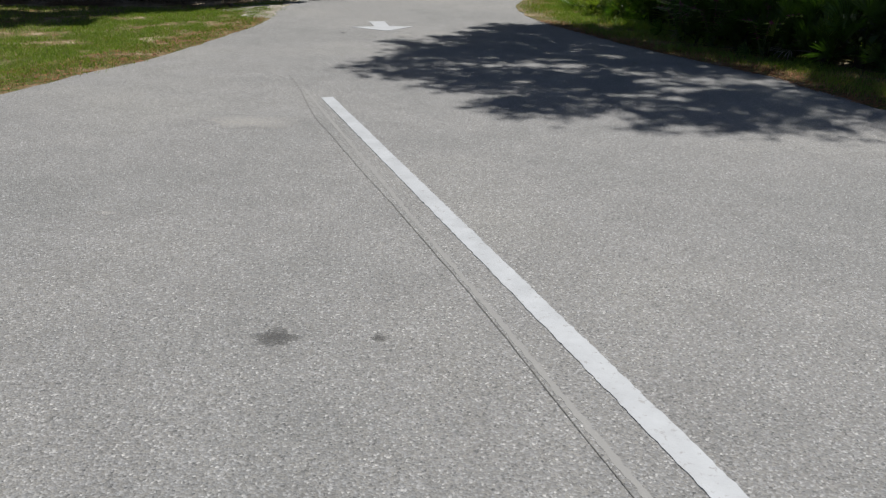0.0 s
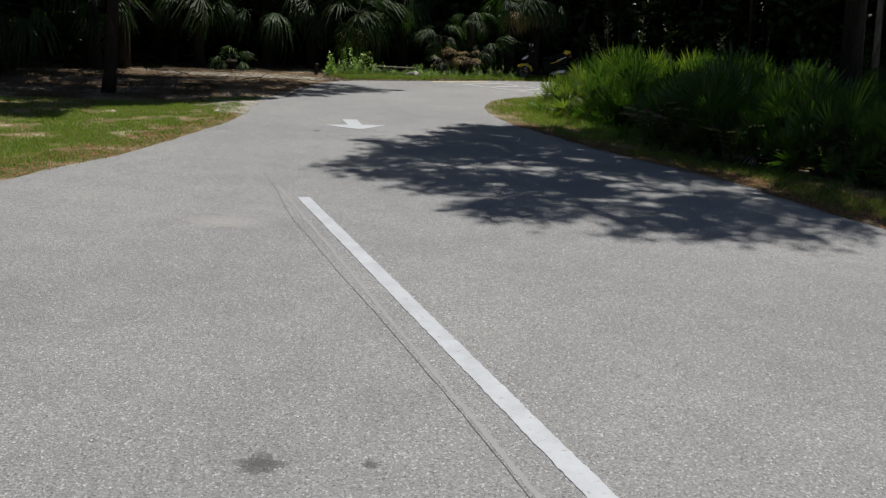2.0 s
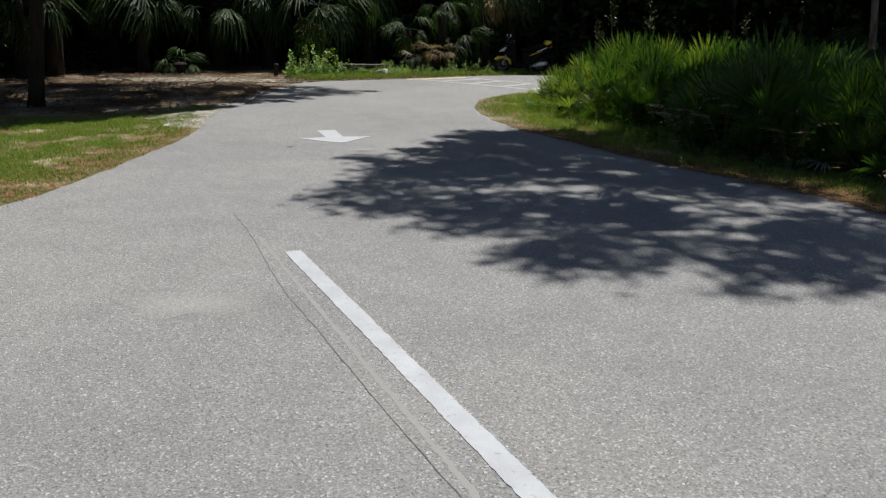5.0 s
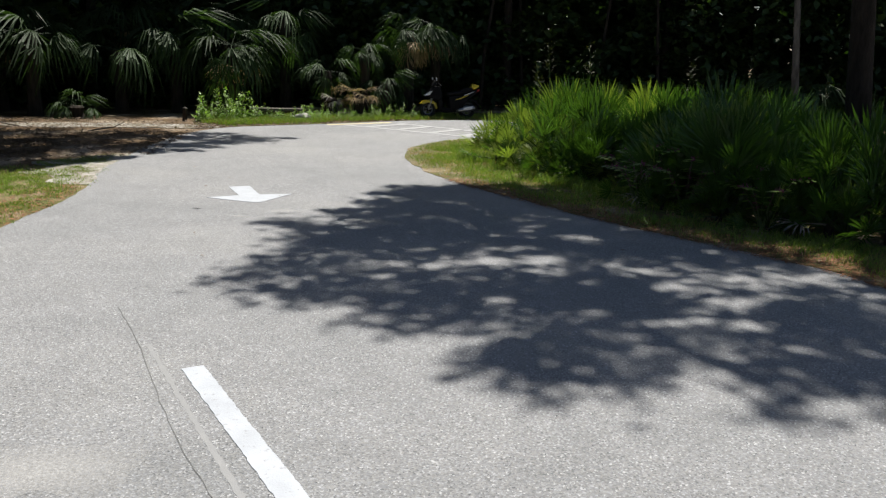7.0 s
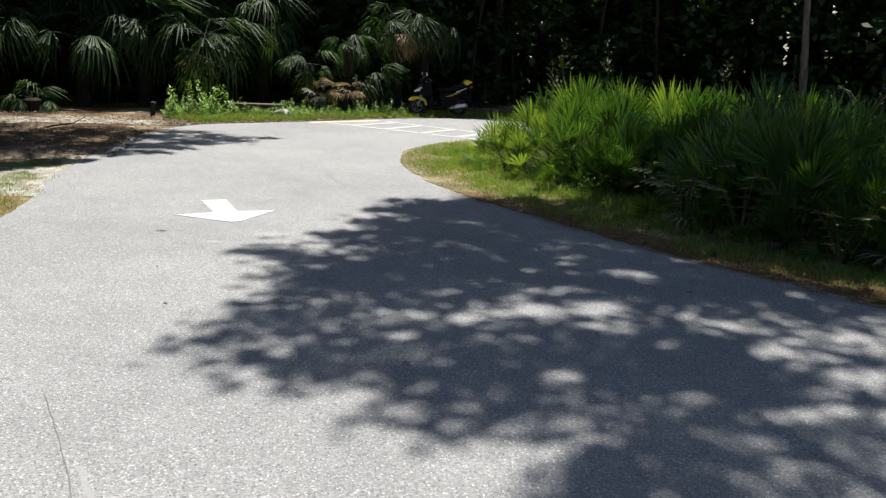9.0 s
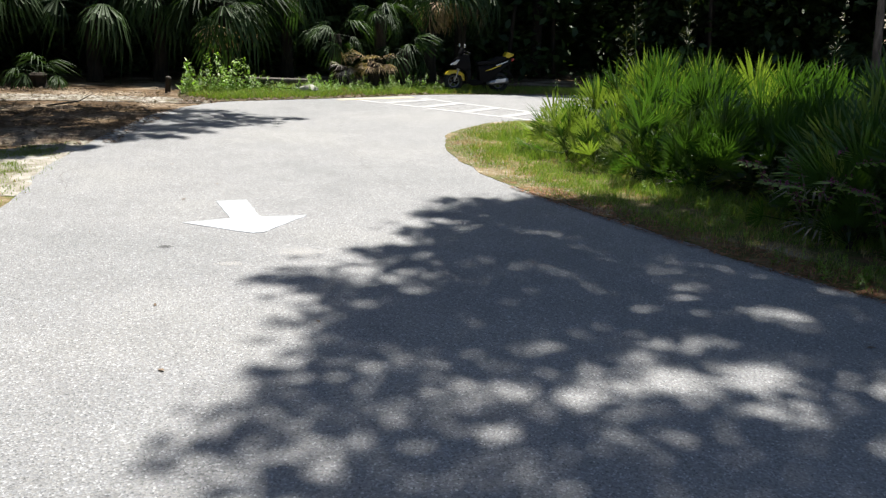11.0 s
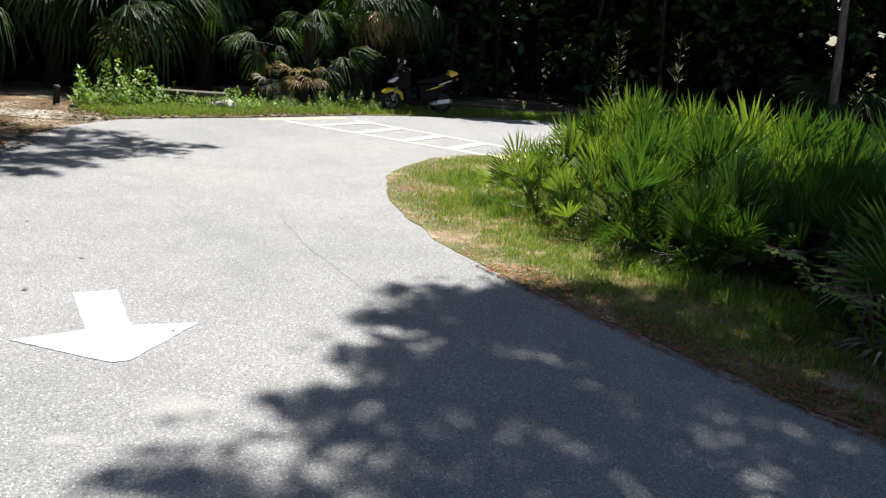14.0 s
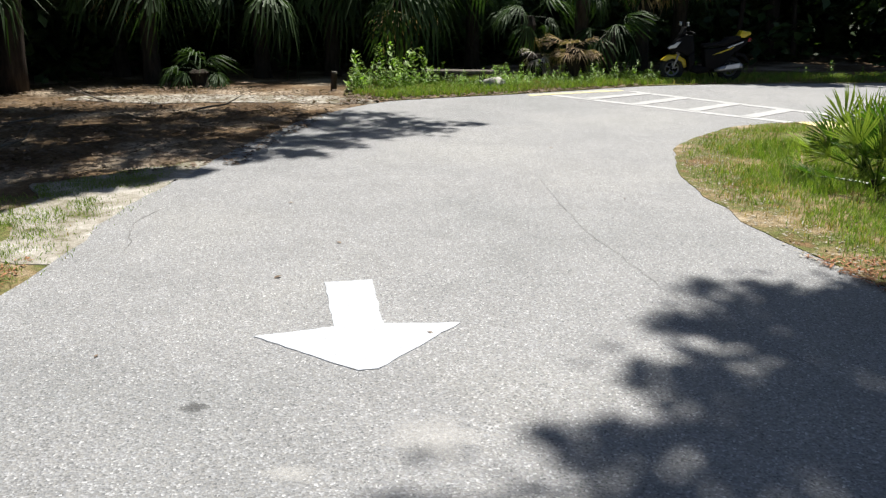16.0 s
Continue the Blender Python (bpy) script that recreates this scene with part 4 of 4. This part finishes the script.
EDGE_LITTER = [(4.5, 6.3), (3.9, 7.6), (3.55, 8.7), (3.05, 9.45), (2.36, 10.6), (1.85, 11.65), (1.3, 12.85), (1.0, 13.6), (1.5, 13.6), (2.2, 11.9), (2.9, 10.7), (3.9, 9.5), (5.2, 8.0), (5.6, 6.4)]
xy = points_in(EDGE_LITTER, 9000)
tagged(part("leaf_litter", leaf_cloud("leaf_litter", np.column_stack([xy, np.full(len(xy), ISLAND_Z + 0.004) + rng.uniform(0, 0.008, len(xy))]), 0.011, RUST, 2.5, 5)), "rust-brown needles and leaves along the road edge", "leaf litter", kind="stuff")
xy = points_in([(-3.4, 20.6), (-2.2, 21.35), (0, 22.7), (1.5, 23.7), (1.5, 24.2), (0, 23.5), (-2.2, 22.3), (-3.6, 21.8)], 900)
tagged(part("leaf_litter", leaf_cloud("leaf_litter", np.column_stack([xy, np.full(len(xy), 0.01)]), 0.05, LITTER, 1.6)), "pale fallen leaves along the verge", "leaf litter", kind="stuff")
TIP_LITTER = [(1.0, 13.5), (0.83, 14.6), (0.72, 15.6), (0.78, 16.7), (0.96, 17.4), (1.4, 18.2), (2.0, 18.9), (1.9, 17.9), (1.35, 17.0), (1.2, 15.6), (1.35, 14.2), (2.0, 12.6), (1.7, 12.2), (1.3, 12.9)]
xy = points_in(TIP_LITTER, 1800)
tagged(part("leaf_litter", leaf_cloud("leaf_litter", np.column_stack([xy, ISLAND_Z + 0.003 + rng.uniform(0, 0.008, len(xy))]), 0.012, PALE_BITS, 2.5, 2.2)), "pale dry leaf bits and shell on the island's edge", "leaf litter", kind="stuff")
LEAF_ON_ROAD = leaf_cloud("fallen_leaf", [(0, 0, 0.008)], 0.03, LITTER, 2.5, 2.0)
for x, y in ((-1.82, 10.19), (-1.62, 9.3), (-2.1, 12.9), (-0.9, 9.9), (-2.5, 14.6), (-1.15, 12.2), (0.6, 11.0), (2.1, 9.4), (-0.4, 17.2), (-1.9, 13.6), (-2.6, 11.8), (0.1, 15.0)):
    tagged(part("fallen_leaf", LEAF_ON_ROAD, None, "", pose(x, y, 0, 0, 0, rb.uniform(0, 360)) @ Matrix.Scale(rb.uniform(0.5, 0.85), 4)), "single brown fallen leaf on the asphalt", "leaf", "leaves on the drive")

# ---- stalks and berry shrubs in the thicket ----


def stalk(x, y, height, label):
    """A tall thin flower stalk with a feathery head."""
    thing = tagged(new("flower_stalk"), label, "wild plant", "stalks in the thicket")
    thing.matrix_world = pose(x, y, ISLAND_Z, 0, 0, rb.uniform(0, 360))
    line = [Vector((0.05 * math.sin(4 * s), 0.03 * s, height * s)) for s in (0, 0.25, 0.5, 0.75, 1)]
    v, f = tube(line, [0.009, 0.008, 0.007, 0.005, 0.002], 5)
    part("stem", mesh_of("stem", v, f, STALK), thing)
    verts, faces = [], []
    for i in range(40):
        s = rb.uniform(0.7, 1.0)
        a = rb.uniform(0, 6.28)
        d = Vector((math.cos(a), math.sin(a), rb.uniform(0.1, 0.9)))
        p = Vector((0.05 * math.sin(4 * s), 0.03 * s, height * s)) + d * rb.uniform(0, 0.05)
        e = Vector((-math.sin(a), math.cos(a), 0)) * 0.005
        ln = rb.uniform(0.07, 0.17) * (1.3 - s * 0.7)
        n = len(verts)
        verts += [p, p + d * ln * 0.5 + e, p + d * ln, p + d * ln * 0.5 - e]
        faces += [(n, n + 1, n + 2, n + 3)]
    part("flower_head", mesh_of("flower_head", verts, faces, DRY_HEAD), thing, "feathery green-brown seed head")


DRY_HEAD = leaf_material("seed_head", (0.035, 0.045, 0.015), (0.09, 0.085, 0.035), 0.3, 0.7)
for x, y, h in ((3.1, 15.9, 1.95), (3.75, 15.8, 2.0), (2.75, 15.2, 1.6), (4.9, 14.4, 1.75), (5.5, 13.8, 1.8), (6.4, 13.2, 1.7)):
    stalk(x, y, h, "tall thin weed stalk with a feathery seed head")

BERRY = plain_material("magenta_berry", (0.20, 0.02, 0.09), 0.4)


def berry_shrub(x, y):
    shrub = tagged(new("berry_shrub"), "low leafy shrub with dark magenta berry clusters", "shrub", "shrubs before the palmettos")
    shrub.matrix_world = pose(x, y, ISLAND_Z, 0, 0, rb.uniform(0, 360))
    for i in range(6):
        a, h = i * 1.05 + rb.uniform(-0.3, 0.3), rb.uniform(0.45, 0.75)
        line = [Vector((math.cos(a) * 0.42 * s, math.sin(a) * 0.42 * s, h * math.sin(1.9 * s))) for s in (0, 0.3, 0.6, 1)]
        v, f = tube(line, [0.008, 0.007, 0.005, 0.003], 5)
        part("stem", mesh_of("stem", v, f, STALK), shrub)
        lv, lf, bv, bf = [], [], [], []
        for k in range(7):
            s = 0.3 + 0.7 * k / 6
            j = min(2, int(s * 3))
            p = line[j].lerp(line[j + 1], s * 3 - j)
            for sg in (-1, 1):
                d = Vector((math.cos(a + sg * 1.3), math.sin(a + sg * 1.3), -0.1))
                e = Vector((math.cos(a), math.sin(a), 0)) * 0.028
                n = len(lv)
                lv += [p, p + d * 0.06 + e, p + d * 0.13, p + d * 0.06 - e]
                lf += [(n, n + 1, n + 2, n + 3)]
            for q in range(6):
                c = p + Vector((rb.gauss(0, 0.014), rb.gauss(0, 0.014), rb.gauss(0, 0.014)))
                n = len(bv)
                bv += [c + Vector(o) * 0.008 for o in ((1, 0, 0), (0, 1, 0), (-1, 0, 0), (0, -1, 0), (0, 0, 1), (0, 0, -1))]
                bf += [(n + u, n + (u + 1) % 4, n + 4) for u in range(4)] + [(n + (u + 1) % 4, n + u, n + 5) for u in range(4)]
        tagged(part("leaf_spray", mesh_of("leaf_spray", lv, lf, WEED), shrub), kind="stuff")
        tagged(part("fruit_head", mesh_of("fruit_head", bv, bf, BERRY), shrub, "dark magenta fruit head"), kind="stuff")


tagged(part("fallen_frond", PALMETTO_DRY, None, "", pose(3.75, 11.9, 0.5, 0, 8, 165) @ Matrix.Scale(1.0, 4)), "bleached dry fan frond caught in the palmettos", "dead frond")
for x, y in ((3.1, 11.6), (3.45, 11.1), (3.3, 12.4), (3.9, 10.2)):
    berry_shrub(x, y)

# ---- bench, stone, post ----


def box(bm, x0, x1, y0, y1, z0, z1, bevel=0.0):
    r = bmesh.ops.create_cube(bm, size=1.0, matrix=Matrix.Translation(((x0 + x1) / 2, (y0 + y1) / 2, (z0 + z1) / 2)) @ Matrix.Diagonal((x1 - x0, y1 - y0, z1 - z0, 1)))
    if bevel:
        bmesh.ops.bevel(bm, geom=list({e for v in r["verts"] for e in v.link_edges}), offset=bevel, segments=2, affect="EDGES", profile=0.5)


def box_mesh(name, dims, mat, bevel=0.008):
    bm = bmesh.new()
    box(bm, *dims, bevel)
    return bm_mesh(name, bm, mat)


WOOD = bark_material("weathered_grey_wood", (0.045, 0.04, 0.034), (0.15, 0.135, 0.115), 12)
CONCRETE = plain_material("weathered_concrete", (0.36, 0.34, 0.31), 0.9, 0.2, 0, 0.25)
bench = tagged(new("bench"), "low weathered grey bench standing among the weeds", "bench")
bench.matrix_world = pose(-1.84, 23.55, GROUND_Z, 0, 0, 1)
part("seat", box_mesh("seat", (-0.62, 0.62, -0.17, 0.17, 0.235, 0.285), WOOD, 0.01), bench, "weathered grey plank seat")
for x in (-0.5, 0.4):
    part("leg", box_mesh("leg", (x - 0.05, x + 0.07, -0.13, 0.13, 0.0, 0.235), WOOD, 0.01), bench)


def stone_mesh(rx, ry, rz, seed):
    bm = bmesh.new()
    bmesh.ops.create_icosphere(bm, subdivisions=3, radius=1.0)
    for v in bm.verts:
        k = 1 + 0.28 * noise.noise(v.co * 1.4 + Vector((seed, 0, 0))) + 0.08 * noise.noise(v.co * 4)
        v.co = Vector((v.co.x * rx * k, v.co.y * ry * k, max(-0.3, v.co.z) * rz * k))
    return bm_mesh("stone", bm, CONCRETE, True)


tagged(part("rock", stone_mesh(0.25, 0.17, 0.16, 3), None, "", pose(-1.22, 23.2, 0.02)), "pale grey rounded rock beside the bench", "rock")
post_thing = tagged(new("marker_post"), "short dark wooden post at the edge of the litter", "post")
post_thing.matrix_world = pose(-3.98, 22.6, GROUND_Z, 3, 4)
v, f = tube([(0, 0, -0.05), (0, 0, 0.15), (0.005, 0, 0.3)], [0.055, 0.052, 0.05], 9)
part("shaft", mesh_of("shaft", v, f, BARK), post_thing)
part("cap", mesh_of("cap", *tube([(0.005, 0, 0.3), (0.005, 0, 0.325)], [0.058, 0.045], 9), WOOD), post_thing, "worn grey cap")

# dry sticks on the litter
for x, y, a, ln in ((-7.3, 18.2, 20, 0.9), (-6.2, 16.4, 70, 0.6), (-8.2, 16.8, 140, 1.1), (-5.4, 19.8, 10, 0.7), (-7.0, 20.6, 160, 0.8)):
    v, f = tube([(0, 0, 0.01), (ln * 0.35, 0.03, 0.05), (ln * 0.7, -0.03, 0.09), (ln, 0.05, 0.2)], [0.016, 0.014, 0.01, 0.005], 6)
    tagged(part("stick", mesh_of("stick", v, f, PALE_BARK), None, "", pose(x, y, GROUND_Z, 0, 0, a)), "dry grey fallen stick lying on leaf litter", "stick", "sticks on the ground")

# ---- scooter ----
YELLOW = plain_material("yellow_scooter_paint", (0.5, 0.38, 0.012), 0.3, 0.6, 0, 0.05)
BLACK = plain_material("black_scooter_plastic", (0.008, 0.008, 0.009), 0.5, 0.05)
RUBBER = plain_material("black_rubber", (0.02, 0.02, 0.02), 0.8, 0.3)
SILVER = plain_material("brushed_alloy", (0.3, 0.3, 0.31), 0.35, 0.5, 0.9)
WHITE_TRIM = plain_material("silver_white_trim", (0.6, 0.61, 0.63), 0.35, 0.5, 0.2)
VINYL = plain_material("black_vinyl", (0.008, 0.008, 0.009), 0.7, 0.1)
LENS = plain_material("clear_lamp_lens", (0.5, 0.52, 0.55), 0.12, 0.6, 0.2)


def plate(name, profile, width, mat, bevel=0.012, y=0.0, taper=1.0):
    """A body panel: a side profile in x and z given width and rounded edges."""
    bm = bmesh.new()
    a = [bm.verts.new((x, y - width / 2, z)) for x, z in profile]
    b = [bm.verts.new((x, y + width / 2, z)) for x, z in profile]
    bm.faces.new(a)
    bm.faces.new(b[::-1])
    for i in range(len(a)):
        j = (i + 1) % len(a)
        bm.faces.new((a[j], a[i], b[i], b[j]))
    bmesh.ops.recalc_face_normals(bm, faces=bm.faces)
    bmesh.ops.bevel(bm, geom=list(bm.edges), offset=bevel, segments=2, affect="EDGES", profile=0.6)
    return bm_mesh(name, bm, mat, True)


def ring_mesh(name, radius, tube_r, mat, y=0.0, seg=28, sides=8, squash=1.0):
    verts, faces = [], []
    for i in range(seg):
        a = 2 * math.pi * i / seg
        for k in range(sides):
            b = 2 * math.pi * k / sides
            q = radius + tube_r * math.cos(b)
            verts.append((q * math.cos(a), y + tube_r * squash * math.sin(b), q * math.sin(a)))
            faces.append((i * sides + k, ((i + 1) % seg) * sides + k, ((i + 1) % seg) * sides + (k + 1) % sides, i * sides + (k + 1) % sides))
    return mesh_of(name, verts, faces, mat)


def arm(name, points, radius, mat, sides=8):
    return mesh_of(name, *tube(points, [radius] * len(points), sides), mat)


scooter = tagged(new("motor_scooter"), "parked black and yellow motor scooter at the roadside", "scooter")
scooter.matrix_world = pose(2.14, 24.72, -0.004, 0, 0, 4) @ Matrix.Scale(0.9, 4)
for x in (0.0, 1.22):
    wheel = part("wheel", ring_mesh("tyre", 0.205, 0.062, RUBBER, 0, 30, 10, 1.0), scooter, "", pose(x, 0, 0.265))
    part("rim", ring_mesh("rim", 0.145, 0.022, SILVER, 0, 26, 8, 1.6), wheel, "alloy rim")
    for k in range(5):
        w = k * 2 * math.pi / 5
        part("spoke", arm("spoke", [(0.03 * math.cos(w), 0, 0.03 * math.sin(w)), (0.14 * math.cos(w + 0.25), 0, 0.14 * math.sin(w + 0.25))], 0.014, SILVER, 6), wheel)
    part("hub", mesh_of("hub", *tube([(0, -0.07, 0), (0, 0.07, 0)], [0.04, 0.04], 12), BLACK), wheel)
part("front_fender", plate("front_fender", [(-0.25, 0.44), (-0.12, 0.55), (0.08, 0.56), (0.26, 0.46), (0.3, 0.3), (0.24, 0.28), (0.18, 0.42), (0.0, 0.48), (-0.16, 0.42)], 0.15, YELLOW), scooter, "yellow front fender")
for y in (-0.09, 0.09):
    part("fork", arm("fork", [(0.0, y, 0.265), (0.1, y * 0.9, 0.55), (0.2, y * 0.6, 0.82)], 0.02, SILVER), scooter)
part("front_cowl", plate("front_cowl", [(-0.12, 0.66), (0.02, 0.84), (0.2, 0.98), (0.36, 0.96), (0.42, 0.7), (0.4, 0.45), (0.3, 0.52), (0.1, 0.6)], 0.32, BLACK, 0.03), scooter, "black front cowl")
part("headlamp", plate("headlamp", [(-0.13, 0.68), (0.03, 0.82), (0.12, 0.83), (0.02, 0.7)], 0.24, LENS, 0.015, -0.045), scooter, "clear headlamp lens")
part("leg_shield", plate("leg_shield", [(0.27, 0.52), (0.4, 0.62), (0.43, 0.45), (0.36, 0.24), (0.29, 0.22), (0.31, 0.38)], 0.4, BLACK, 0.02), scooter, "black leg shield")
part("windscreen", plate("windscreen", [(0.1, 0.96), (0.18, 1.12), (0.22, 1.12), (0.2, 0.97)], 0.22, VINYL, 0.008), scooter, "dark tinted windscreen")
part("handlebar", arm("handlebar", [(0.34, -0.33, 1.0), (0.28, -0.18, 1.03), (0.26, 0, 1.01), (0.28, 0.18, 1.03), (0.34, 0.33, 1.0)], 0.016, BLACK), scooter)
for y in (-0.3, 0.3):
    part("grip", arm("grip", [(0.33, y - 0.05, 1.003), (0.33, y + 0.05, 1.003)], 0.022, RUBBER), scooter)
    mirror = part("mirror", arm("mirror_stem", [(0.27, y * 0.65, 1.03), (0.22, y * 0.95, 1.16)], 0.007, BLACK), scooter)
    part("mirror_glass", plate("mirror_glass", [(0.17, 1.14), (0.17, 1.22), (0.2, 1.22), (0.2, 1.14)], 0.12, LENS, 0.008, y * 0.98), mirror)
part("floorboard", plate("floorboard", [(0.36, 0.22), (0.4, 0.34), (0.72, 0.3), (0.78, 0.2), (0.5, 0.17)], 0.3, BLACK, 0.02), scooter)
part("body", plate("body", [(0.68, 0.25), (0.64, 0.5), (0.62, 0.68), (0.95, 0.7), (1.3, 0.82), (1.52, 0.9), (1.5, 0.78), (1.28, 0.62), (1.1, 0.42), (0.95, 0.25)], 0.28, BLACK, 0.03), scooter, "black rear body")
part("side_stripe", plate("side_stripe", [(0.78, 0.55), (1.0, 0.64), (1.26, 0.74), (1.2, 0.69), (0.98, 0.6)], 0.3, YELLOW, 0.006), scooter, "yellow side stripe")
part("side_trim", plate("side_trim", [(1.08, 0.71), (1.42, 0.84), (1.4, 0.81), (1.12, 0.7)], 0.296, WHITE_TRIM, 0.004), scooter, "silver side trim")
part("seat", plate("seat", [(0.58, 0.7), (0.6, 0.78), (0.85, 0.8), (1.0, 0.83), (1.1, 0.92), (1.36, 0.95), (1.38, 0.87), (1.05, 0.74)], 0.26, VINYL, 0.03), scooter, "black vinyl seat")
part("tail_cowl", plate("tail_cowl", [(1.3, 0.92), (1.38, 1.06), (1.56, 1.02), (1.58, 0.98), (1.44, 0.9)], 0.22, YELLOW, 0.02), scooter, "yellow tail cowl")
part("tail_lamp", plate("tail_lamp", [(1.5, 0.82), (1.54, 0.9), (1.6, 0.9), (1.58, 0.83)], 0.16, plain_material("red_lens", (0.35, 0.02, 0.02), 0.2), 0.008), scooter, "red tail lamp")
part("rear_fender", plate("rear_fender", [(1.3, 0.6), (1.5, 0.58), (1.62, 0.4), (1.58, 0.38), (1.46, 0.52), (1.3, 0.54)], 0.12, BLACK, 0.01), scooter)
exhaust = part("exhaust", mesh_of("exhaust", *tube([(0.86, -0.14, 0.24), (0.98, -0.17, 0.26), (1.05, -0.17, 0.27), (1.4, -0.17, 0.33), (1.45, -0.17, 0.34)], [0.03, 0.06, 0.075, 0.075, 0.04], 14), SILVER), scooter, "silver exhaust silencer", smooth=True)
part("heat_shield", plate("heat_shield", [(1.05, 0.27), (1.08, 0.36), (1.36, 0.4), (1.34, 0.3)], 0.02, WHITE_TRIM, 0.005, -0.255), exhaust)
part("engine_case", plate("engine_case", [(0.78, 0.2), (0.8, 0.36), (1.22, 0.36), (1.3, 0.26), (1.2, 0.2)], 0.18, BLACK, 0.02, 0.05), scooter)
part("centre_stand", arm("centre_stand", [(0.82, -0.1, 0.2), (0.9, -0.14, 0.01), (0.9, 0.14, 0.01), (0.82, 0.1, 0.2)], 0.012, BLACK), scooter)
